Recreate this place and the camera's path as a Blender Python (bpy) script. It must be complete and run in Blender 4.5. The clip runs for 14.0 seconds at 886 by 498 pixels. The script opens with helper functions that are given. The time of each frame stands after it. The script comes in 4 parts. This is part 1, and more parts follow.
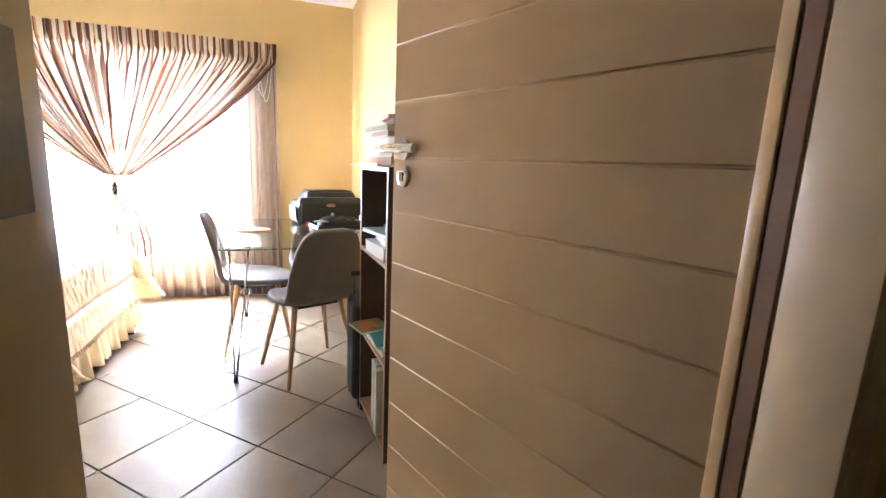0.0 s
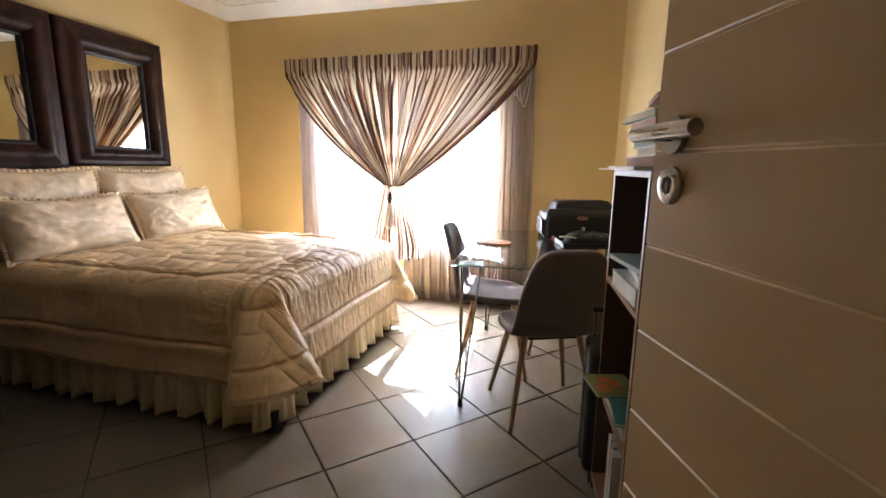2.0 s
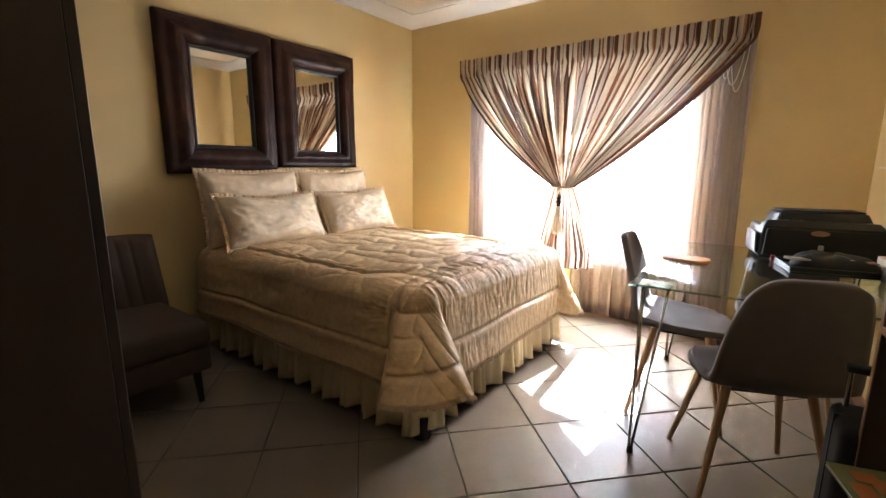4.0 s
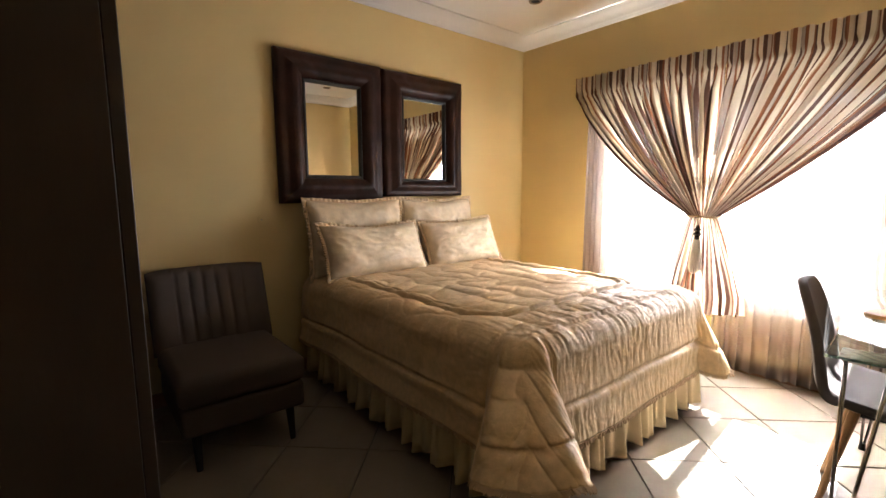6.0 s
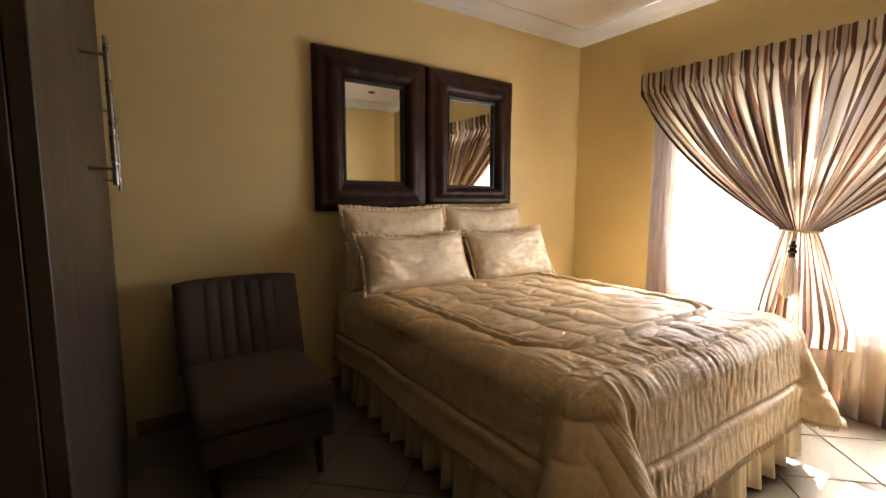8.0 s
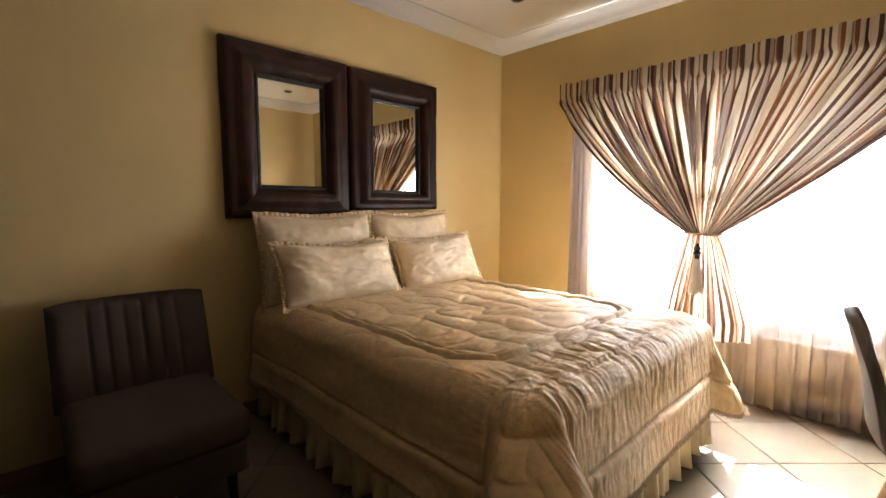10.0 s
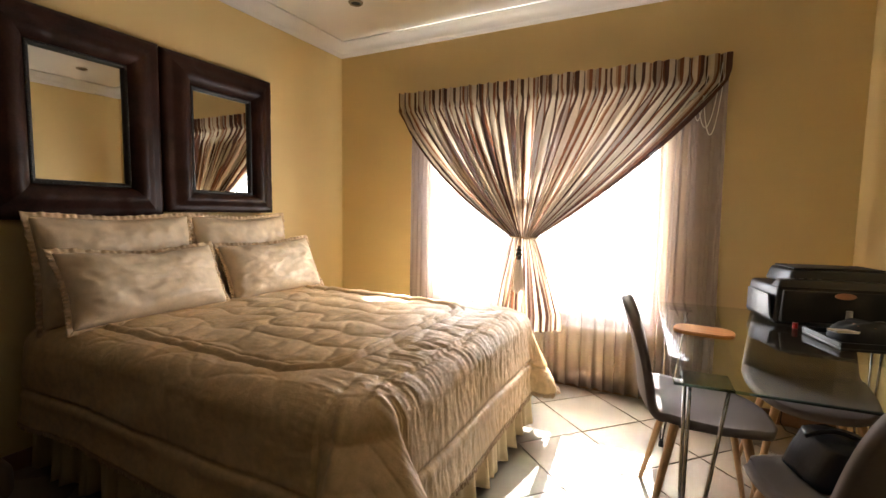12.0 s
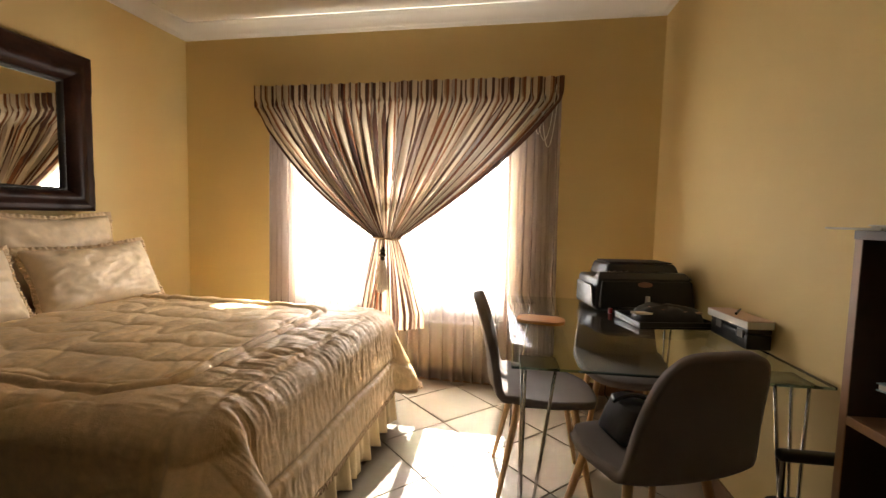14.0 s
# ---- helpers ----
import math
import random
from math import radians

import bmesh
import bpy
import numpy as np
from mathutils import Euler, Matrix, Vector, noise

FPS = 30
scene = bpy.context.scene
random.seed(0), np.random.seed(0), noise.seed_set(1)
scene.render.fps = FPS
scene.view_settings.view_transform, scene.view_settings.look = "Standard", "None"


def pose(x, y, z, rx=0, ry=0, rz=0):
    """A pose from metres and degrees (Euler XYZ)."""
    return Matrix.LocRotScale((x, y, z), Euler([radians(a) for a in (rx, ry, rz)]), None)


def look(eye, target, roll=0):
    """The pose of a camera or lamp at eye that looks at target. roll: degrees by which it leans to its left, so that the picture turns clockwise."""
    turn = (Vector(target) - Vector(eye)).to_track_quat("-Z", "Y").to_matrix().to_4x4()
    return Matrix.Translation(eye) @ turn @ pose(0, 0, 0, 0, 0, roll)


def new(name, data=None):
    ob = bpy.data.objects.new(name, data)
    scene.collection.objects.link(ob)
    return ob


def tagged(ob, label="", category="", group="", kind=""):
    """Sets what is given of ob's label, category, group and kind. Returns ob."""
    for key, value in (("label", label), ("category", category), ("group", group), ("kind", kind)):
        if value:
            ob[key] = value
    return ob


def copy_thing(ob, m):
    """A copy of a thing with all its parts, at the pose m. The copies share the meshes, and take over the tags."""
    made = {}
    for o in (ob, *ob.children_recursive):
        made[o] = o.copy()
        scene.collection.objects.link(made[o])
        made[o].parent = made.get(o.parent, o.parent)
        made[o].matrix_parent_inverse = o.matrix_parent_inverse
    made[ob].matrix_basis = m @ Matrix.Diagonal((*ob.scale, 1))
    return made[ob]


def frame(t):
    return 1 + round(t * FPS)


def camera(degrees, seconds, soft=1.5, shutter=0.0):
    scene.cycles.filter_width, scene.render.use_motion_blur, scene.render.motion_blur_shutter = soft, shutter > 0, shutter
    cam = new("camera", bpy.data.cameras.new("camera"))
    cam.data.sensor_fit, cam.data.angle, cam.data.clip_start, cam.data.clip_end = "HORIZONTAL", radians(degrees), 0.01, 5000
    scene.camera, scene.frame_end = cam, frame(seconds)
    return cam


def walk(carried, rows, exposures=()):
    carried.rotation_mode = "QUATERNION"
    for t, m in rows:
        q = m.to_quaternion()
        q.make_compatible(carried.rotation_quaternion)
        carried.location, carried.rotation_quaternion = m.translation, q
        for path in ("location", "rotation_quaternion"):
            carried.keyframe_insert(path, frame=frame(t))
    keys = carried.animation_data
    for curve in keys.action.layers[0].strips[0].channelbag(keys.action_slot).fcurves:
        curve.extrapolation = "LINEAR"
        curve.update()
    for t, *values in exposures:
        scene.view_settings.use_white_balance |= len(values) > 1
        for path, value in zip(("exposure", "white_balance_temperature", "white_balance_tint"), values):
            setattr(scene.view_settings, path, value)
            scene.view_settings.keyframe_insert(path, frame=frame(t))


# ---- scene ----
cam = camera(89.8, 14.0)
PATH = [
    (0, (3.075, -4.269, 1.231), (3.687, -2.401, 0.865), 2.5),
    (0.5, (3.135, -4.136, 1.23), (3.519, -2.206, 0.873), 1.9),
    (1, (3.167, -4.015, 1.234), (3.307, -2.052, 0.874), 2.1),
    (1.5, (3.178, -3.942, 1.226), (3.032, -1.982, 0.855), 1.0),
    (2, (3.192, -3.827, 1.221), (2.672, -1.93, 0.858), 0.7),
    (2.5, (3.213, -3.752, 1.223), (2.395, -1.964, 0.858), 0.4),
    (3, (3.21, -3.718, 1.218), (2.212, -2.02, 0.874), -0.1),
    (3.2, (3.195, -3.705, 1.212), (2.158, -2.031, 0.86), 0.0),
    (5.5, (2.971, -3.466, 1.239), (1.524, -2.116, 0.948), -0.1),
    (6, (2.932, -3.415, 1.22), (1.399, -2.156, 0.972), -0.3),
    (6.5, (2.87, -3.357, 1.224), (1.286, -2.159, 0.994), -0.0),
    (7, (2.832, -3.31, 1.224), (1.183, -2.202, 0.999), -0.3),
    (7.2, (2.807, -3.291, 1.225), (1.137, -2.213, 1.005), -0.1),
    (9.5, (2.599, -3.24, 1.228), (1.084, -1.951, 1.023), 0.3),
    (10, (2.615, -3.221, 1.237), (1.176, -1.847, 1.038), -0.0),
    (10.5, (2.598, -3.219, 1.238), (1.26, -1.745, 1.046), 0.1),
    (11, (2.601, -3.207, 1.226), (1.393, -1.622, 1.048), 0.4),
    (11.5, (2.62, -3.19, 1.23), (1.569, -1.498, 1.052), 0.7),
    (12, (2.646, -3.181, 1.226), (1.742, -1.404, 1.059), 0.9),
    (12.5, (2.656, -3.177, 1.22), (1.861, -1.348, 1.067), 1.0),
    (13, (2.669, -3.178, 1.225), (1.99, -1.303, 1.072), 1.1),
    (13.5, (2.688, -3.173, 1.228), (2.157, -1.251, 1.074), 1.3),
    (14, (2.707, -3.187, 1.227), (2.342, -1.227, 1.077), 1.4),
]
walk(cam, [(t, look(eye, target, roll)) for t, eye, target, roll in PATH],
     [(0, 6.25, 5000, 10), (0.5, 5.35, 5150, 10), (1, 4.73, 5200, 10), (1.5, 4.45, 5250, 10), (2, 4.63, 5350, 10), (3, 4.60, 5450, 10), (5.5, 4.58, 5600, 10), (7, 4.23, 6050, 10), (9.5, 4.23, 5980, 10), (11, 4.30, 5880, 10), (12.5, 3.93, 6280, 10), (14, 3.79, 6680, 10)])

# ---- world, sun, exposure ----
world = bpy.data.worlds.new("world")
scene.world = world
world.use_nodes = True
wn = world.node_tree
sky = wn.nodes.new("ShaderNodeTexSky")
sky.sky_type = 'NISHITA'
sky.sun_disc = False
sky.sun_elevation = radians(41.5)
sky.sun_rotation = radians(-4)
wn.links.new(sky.outputs[0], wn.nodes["Background"].inputs[0])
wn.nodes["Background"].inputs[1].default_value = 0.08

SUN_WAY = Vector((0.07, -1.0, -0.885))
sun = new("sun", bpy.data.lights.new("sun", 'SUN'))
sun.data.energy = 5.0
sun.data.angle = radians(0.5)
sun.data.color = (1.0, 0.95, 0.86)
sun.matrix_world = look((1.8, 3.0, 4.0), Vector((1.8, 3.0, 4.0)) + SUN_WAY)

glow = new("window_sky_light", bpy.data.lights.new("window_sky_light", 'AREA'))
glow.data.shape = 'RECTANGLE'
glow.data.size, glow.data.size_y = 1.5, 1.2
glow.data.energy = 6
glow.data.color = (1.0, 0.97, 0.92)
glow.matrix_world = look((1.755, 0.035, 1.16), (1.755, -0.965, 1.30))

# ---- plan ----
XE = 3.55          # east wall
YD = -3.85         # door wall, room side
ZC = 2.655         # ceiling
ZCO = 2.55         # lower edge of the cornice
WX0, WX1, WZ0, WZ1 = 0.90, 2.61, 0.43, 1.86   # window opening
WARD = (0.0, 2.10, -3.345)                    # wardrobe west, east, front


# ---- materials ----
def mat(name, base, rough=0.6, var=0.08, scale=6.0, grain=120.0, bump=0.15, metal=0.0, dist=0.002, stretch=(1, 1, 1), sheen=0.0, spec=0.5, coat=0.0, tint=None):
    """Painted, woven or moulded surface: two scales of colour change, grain in the relief."""
    m = bpy.data.materials.new(name)
    m.use_nodes = True
    nt = m.node_tree
    b = nt.nodes["Principled BSDF"]
    tc = nt.nodes.new("ShaderNodeTexCoord")
    mp = nt.nodes.new("ShaderNodeMapping")
    mp.inputs["Scale"].default_value = stretch
    nt.links.new(tc.outputs["Object"], mp.inputs[0])
    n1 = nt.nodes.new("ShaderNodeTexNoise")
    n1.inputs["Scale"].default_value = scale
    n1.inputs["Detail"].default_value = 5
    n2 = nt.nodes.new("ShaderNodeTexNoise")
    n2.inputs["Scale"].default_value = grain
    n2.inputs["Detail"].default_value = 3
    nt.links.new(mp.outputs[0], n1.inputs[0])
    nt.links.new(mp.outputs[0], n2.inputs[0])
    add = nt.nodes.new("ShaderNodeMath")
    add.operation = 'MULTIPLY_ADD'
    add.inputs[1].default_value = 0.35
    nt.links.new(n2.outputs["Fac"], add.inputs[0])
    nt.links.new(n1.outputs["Fac"], add.inputs[2])
    ramp = nt.nodes.new("ShaderNodeValToRGB")
    d = tint or base
    ramp.color_ramp.elements[0].position, ramp.color_ramp.elements[1].position = 0.35, 1.0
    ramp.color_ramp.elements[0].color = (*[max(0, c * (1 - var)) for c in d], 1)
    ramp.color_ramp.elements[1].color = (*[min(1, c * (1 + var)) for c in base], 1)
    nt.links.new(add.outputs[0], ramp.inputs[0])
    nt.links.new(ramp.outputs[0], b.inputs["Base Color"])
    b.inputs["Roughness"].default_value = rough
    rr = nt.nodes.new("ShaderNodeMapRange")
    rr.inputs["To Min"].default_value = max(0.02, rough - 0.08)
    rr.inputs["To Max"].default_value = min(1, rough + 0.08)
    nt.links.new(n1.outputs["Fac"], rr.inputs[0])
    nt.links.new(rr.outputs[0], b.inputs["Roughness"])
    b.inputs["Metallic"].default_value = metal
    b.inputs["Specular IOR Level"].default_value = spec
    b.inputs["Sheen Weight"].default_value = sheen
    b.inputs["Coat Weight"].default_value = coat
    if bump:
        bp = nt.nodes.new("ShaderNodeBump")
        bp.inputs["Strength"].default_value = bump
        bp.inputs["Distance"].default_value = dist
        nt.links.new(add.outputs[0], bp.inputs["Height"])
        nt.links.new(bp.outputs[0], b.inputs["Normal"])
    return m


WALL = mat("wall_paint", (0.68, 0.522, 0.24), 0.75, 0.04, 1.5, 260, 0.25, dist=0.001)
CEIL = mat("ceiling_paint", (0.86, 0.83, 0.78), 0.85, 0.03, 2, 200, 0.2)
TILE = mat("floor_tile_glaze", (0.23, 0.187, 0.14), 0.33, 0.12, 5, 60, 0.03, spec=0.22)
GROUT = mat("grout", (0.10, 0.085, 0.07), 0.9, 0.2, 20, 200, 0.3)
DOORP = mat("door_paint", (0.57, 0.41, 0.225), 0.50, 0.04, 3, 150, 0.06, spec=0.3)
FRAMEP = mat("door_frame_paint", (0.46, 0.35, 0.20), 0.4, 0.06, 3, 100, 0.1)
STEEL = mat("brushed_steel", (0.40, 0.385, 0.365), 0.28, 0.06, 4, 300, 0.05, metal=1.0, stretch=(1, 1, 8))
CHROME = mat("chrome", (0.50, 0.49, 0.48), 0.16, 0.03, 4, 100, 0.0, metal=1.0)
DARKWOOD = mat("wardrobe_veneer", (0.028, 0.017, 0.011), 0.45, 0.25, 3, 40, 0.1, stretch=(6, 6, 0.6))
LEATHER = mat("mirror_leather", (0.038, 0.013, 0.007), 0.42, 0.5, 7, 90, 0.35, dist=0.003, tint=(0.012, 0.006, 0.005), spec=0.22)
BLACKT = mat("black_trim", (0.012, 0.011, 0.010), 0.45, 0.2, 8, 80, 0.2)
QUILT = mat("quilt_fabric", (0.64, 0.455, 0.24), 0.53, 0.20, 34, 300, 0.55, sheen=0.05, spec=0.55, dist=0.006)
SKIRT = mat("bed_skirt_cotton", (0.70, 0.58, 0.36), 0.85, 0.08, 8, 300, 0.3)
PILLOW = mat("pillow_jacquard", (0.72, 0.57, 0.38), 0.52, 0.13, 26, 260, 0.4, sheen=0.05, spec=0.5)
FRINGE = mat("fringe_thread", (0.42, 0.29, 0.17), 0.8, 0.2, 30, 300, 0.4)
FRILL = mat("pillow_frill", (0.62, 0.45, 0.27), 0.8, 0.25, 40, 300, 0.5)
CHAIRF = mat("chair_fabric", (0.165, 0.135, 0.124), 0.85, 0.10, 12, 500, 0.5, sheen=0.05)
LEGWOOD = mat("beech_wood", (0.46, 0.27, 0.12), 0.45, 0.18, 5, 60, 0.15, stretch=(8, 8, 0.8))
ARMF = mat("armchair_fabric", (0.075, 0.054, 0.041), 0.95, 0.12, 8, 300, 0.5)
BLACKP = mat("black_plastic", (0.012, 0.012, 0.013), 0.35, 0.1, 8, 200, 0.1)
BLACKM = mat("black_matte", (0.014, 0.014, 0.015), 0.7, 0.15, 8, 200, 0.3)
GREYP = mat("grey_plastic", (0.24, 0.23, 0.22), 0.4, 0.08, 8, 200, 0.1)
SHELFW = mat("bookcase_wood", (0.06, 0.030, 0.016), 0.5, 0.3, 4, 50, 0.15, stretch=(5, 5, 0.7))
SHELFE = mat("bookcase_edge", (0.34, 0.19, 0.10), 0.5, 0.2, 4, 50, 0.15, stretch=(5, 5, 0.7))
PAPER = mat("paper", (0.74, 0.72, 0.66), 0.8, 0.06, 20, 200, 0.15)
WINFR = mat("window_frame_paint", (0.62, 0.60, 0.57), 0.4, 0.05, 5, 100, 0.1)
SKIRTB = mat("skirting_tile", (0.24, 0.13, 0.07), 0.4, 0.15, 6, 60, 0.1)
BRASS = mat("antique_brass", (0.30, 0.24, 0.16), 0.35, 0.2, 10, 100, 0.1, metal=0.9)
WHITEP = mat("white_plastic", (0.72, 0.70, 0.66), 0.35, 0.04, 6, 100, 0.05)


def flat(name, c, rough=0.6):
    return mat(name, c, rough, 0.08, 15, 200, 0.1)


def glass(name, color=(0.93, 0.97, 0.95), rough=0.0):
    m = bpy.data.materials.new(name)
    m.use_nodes = True
    b = m.node_tree.nodes["Principled BSDF"]
    b.inputs["Base Color"].default_value = (*color, 1)
    b.inputs["Transmission Weight"].default_value = 1
    b.inputs["Roughness"].default_value = rough
    b.inputs["IOR"].default_value = 1.5
    return m


GLASS = bpy.data.materials.new("table_glass")
GLASS.use_nodes = True
_n = GLASS.node_tree
_n.nodes.remove(_n.nodes["Principled BSDF"])
_t, _g, _x, _f = (_n.nodes.new("ShaderNode" + k) for k in ("BsdfTransparent", "BsdfGlossy", "MixShader", "Fresnel"))
_t.inputs[0].default_value = (0.90, 0.965, 0.94, 1)
_g.inputs["Roughness"].default_value = 0.01
_f.inputs[0].default_value = 1.5
_n.links.new(_f.outputs[0], _x.inputs[0])
_n.links.new(_t.outputs[0], _x.inputs[1])
_n.links.new(_g.outputs[0], _x.inputs[2])
_n.links.new(_x.outputs[0], _n.nodes["Material Output"].inputs[0])
CLEAR = bpy.data.materials.new("table_glass_body")
CLEAR.use_nodes = True
_n = CLEAR.node_tree
_n.nodes.remove(_n.nodes["Principled BSDF"])
_t = _n.nodes.new("ShaderNodeBsdfTransparent")
_t.inputs[0].default_value = (0.93, 0.975, 0.955, 1)
_n.links.new(_t.outputs[0], _n.nodes["Material Output"].inputs[0])
RIMG = glass("table_glass_edge", (0.10, 0.22, 0.19))
PANE = glass("window_glass", (1, 1, 1))
MIRROR = bpy.data.materials.new("mirror_silver")
MIRROR.use_nodes = True
_b = MIRROR.node_tree.nodes["Principled BSDF"]
_b.inputs["Base Color"].default_value = (0.86, 0.87, 0.85, 1)
_b.inputs["Metallic"].default_value = 1
_b.inputs["Roughness"].default_value = 0.015


def cloth(name, see, color_node=None, base=(0.6, 0.55, 0.5), back=0.5, stripes=None):
    """Thin cloth: see is the open share of the weave, back the share of light that it passes on scattered."""
    m = bpy.data.materials.new(name)
    m.use_nodes = True
    nt = m.node_tree
    nt.nodes.remove(nt.nodes["Principled BSDF"])
    out = nt.nodes["Material Output"]
    dif, tra, tr = (nt.nodes.new("ShaderNodeBsdf" + k) for k in ("Diffuse", "Translucent", "Transparent"))
    m1, m2 = nt.nodes.new("ShaderNodeMixShader"), nt.nodes.new("ShaderNodeMixShader")
    m1.inputs[0].default_value = back
    m2.inputs[0].default_value = see
    nt.links.new(dif.outputs[0], m1.inputs[1])
    nt.links.new(tra.outputs[0], m1.inputs[2])
    nt.links.new(m1.outputs[0], m2.inputs[1])
    nt.links.new(tr.outputs[0], m2.inputs[2])
    nt.links.new(m2.outputs[0], out.inputs[0])
    if stripes:
        uv = nt.nodes.new("ShaderNodeUVMap")
        sep = nt.nodes.new("ShaderNodeSeparateXYZ")
        nt.links.new(uv.outputs[0], sep.inputs[0])
        fr = nt.nodes.new("ShaderNodeMath")
        fr.operation = 'FRACT'
        nt.links.new(sep.outputs[0], fr.inputs[0])
        ramp = nt.nodes.new("ShaderNodeValToRGB")
        ramp.color_ramp.interpolation = 'CONSTANT'
        el = ramp.color_ramp.elements
        while len(el) > 1:
            el.remove(el[-1])
        for i, (p, c) in enumerate(stripes):
            e = el[0] if i == 0 else el.new(p)
            e.position, e.color = p, (*c, 1)
        nt.links.new(fr.outputs[0], ramp.inputs[0])
        nz = nt.nodes.new("ShaderNodeTexNoise")
        nz.inputs["Scale"].default_value = 180
        mx = nt.nodes.new("ShaderNodeMix")
        mx.data_type = 'RGBA'
        mx.blend_type = 'MULTIPLY'
        mx.inputs[0].default_value = 0.35
        nt.links.new(ramp.outputs[0], mx.inputs[6])
        nt.links.new(nz.outputs["Fac"], mx.inputs[7])
        for s in (dif, tra):
            nt.links.new(mx.outputs[2], s.inputs[0])
    else:
        for s in (dif, tra):
            s.inputs[0].default_value = (*base, 1)
    return m


CREAM, TAN, RUST, UMBER, GREYV = (0.78, 0.66, 0.49), (0.50, 0.33, 0.20), (0.27, 0.110, 0.052), (0.125, 0.062, 0.043), (0.50, 0.40, 0.32)
STRIPED = cloth("striped_satin", 0.012, back=0.34, stripes=[
    (0.0, CREAM), (0.13, UMBER), (0.215, RUST), (0.265, CREAM), (0.37, RUST), (0.42, GREYV), (0.50, UMBER), (0.575, CREAM), (0.68, RUST), (0.75, TAN), (0.80, CREAM), (0.915, UMBER)])
SHEER = cloth("sheer_voile", 0.41, base=(0.43, 0.365, 0.35), back=0.28)
# Dull white for the lower panes, added to keep low sun off the floor.
SUN_STOP = cloth("sun_stop_pane", 0.03, base=(0.50, 0.51, 0.50), back=0.5)
HEM = cloth("sheer_hem", 0.15, base=(0.30, 0.245, 0.235), back=0.4)


# ---- small builders ----
def box(bm, x0, x1, y0, y1, z0, z1, bevel=0.0, seg=2):
    r = bmesh.ops.create_cube(bm, size=1, matrix=Matrix.LocRotScale(((x0 + x1) / 2, (y0 + y1) / 2, (z0 + z1) / 2), None, (x1 - x0, y1 - y0, z1 - z0)))
    if bevel:
        es = list({e for v in r["verts"] for e in v.link_edges})
        bmesh.ops.bevel(bm, geom=es, offset=bevel, segments=seg, affect='EDGES', profile=0.5)
    return bm


def boxm(x0, x1, y0, y1, z0, z1, bevel=0.0, seg=2):
    return box(bmesh.new(), x0, x1, y0, y1, z0, z1, bevel, seg)


def tube(bm, pts, r, sides=10, r1=None, closed=False):
    """A round bar along points, tapering from r to r1."""
    pts = [Vector(p) for p in pts]
    r1 = r if r1 is None else r1
    rings = []
    n = len(pts)
    up = None
    for i, p in enumerate(pts):
        a = pts[i - 1] if i else (pts[-1] if closed else p)
        c = pts[i + 1] if i < n - 1 else (pts[0] if closed else p)
        d = (c - a).normalized()
        if up is None:
            up = d.orthogonal().normalized()
        up = (up - d * up.dot(d)).normalized()
        side = d.cross(up)
        rad = r + (r1 - r) * i / max(1, n - 1)
        rings.append([bm.verts.new(p + (up * math.cos(2 * math.pi * k / sides) + side * math.sin(2 * math.pi * k / sides)) * rad) for k in range(sides)])
    m = n if closed else n - 1
    for i in range(m):
        A, B = rings[i], rings[(i + 1) % n]
        for k in range(sides):
            bm.faces.new((A[k], A[(k + 1) % sides], B[(k + 1) % sides], B[k]))
    if not closed:
        bm.faces.new(rings[0][::-1])
        bm.faces.new(rings[-1])
    return bm


def disc(bm, c, r, h, axis='z', sides=24, r2=None):
    rot = {'z': Matrix(), 'x': Matrix.Rotation(radians(90), 4, 'Y'), 'y': Matrix.Rotation(radians(90), 4, 'X')}[axis]
    bmesh.ops.create_cone(bm, cap_ends=True, segments=sides, radius1=r, radius2=r if r2 is None else r2, depth=h, matrix=Matrix.Translation(c) @ rot)
    return bm


def grid(bm, nu, nv, f, uv=None):
    """A sheet of nu x nv faces; f(u, v) gives the place, u and v from 0 to 1."""
    vs = [[bm.verts.new(f(i / nu, j / nv)) for i in range(nu + 1)] for j in range(nv + 1)]
    lay = bm.loops.layers.uv.verify() if uv else None
    for j in range(nv):
        for i in range(nu):
            fc = bm.faces.new((vs[j][i], vs[j][i + 1], vs[j + 1][i + 1], vs[j + 1][i]))
            if uv:
                for lp, (a, b) in zip(fc.loops, ((i, j), (i + 1, j), (i + 1, j + 1), (i, j + 1))):
                    lp[lay].uv = uv(a / nu, b / nv)
    return bm


def mesh_of(name, bm, material, smooth=False):
    me = bpy.data.meshes.new(name)
    bm.normal_update()
    bm.to_mesh(me)
    bm.free()
    me.materials.append(material)
    if smooth:
        me.shade_smooth()
        if smooth != "all":
            me.set_sharp_from_angle(angle=radians(40))
    return me


def part(name, bm, material, parent=None, label="", smooth=True, at=None):
    ob = new(name, mesh_of(name, bm, material, smooth))
    if parent is not None:
        ob.parent = parent
    if at is not None:
        ob.matrix_basis = at
    if label:
        tagged(ob, label)
    return ob


def thing(name, label, category, at=None, group="", kind=""):
    ob = new(name)
    ob.empty_display_size = 0.1
    if at is not None:
        ob.matrix_basis = at
    return tagged(ob, label, category, group, kind)


def solid(ob, t, offset=-1):
    md = ob.modifiers.new("thickness", 'SOLIDIFY')
    md.thickness, md.offset = t, offset
    return ob


def structure(name, bm, material, label, smooth=False):
    return tagged(part(name, bm, material, None, "", smooth), label, name.split("_")[0], "", "structure")

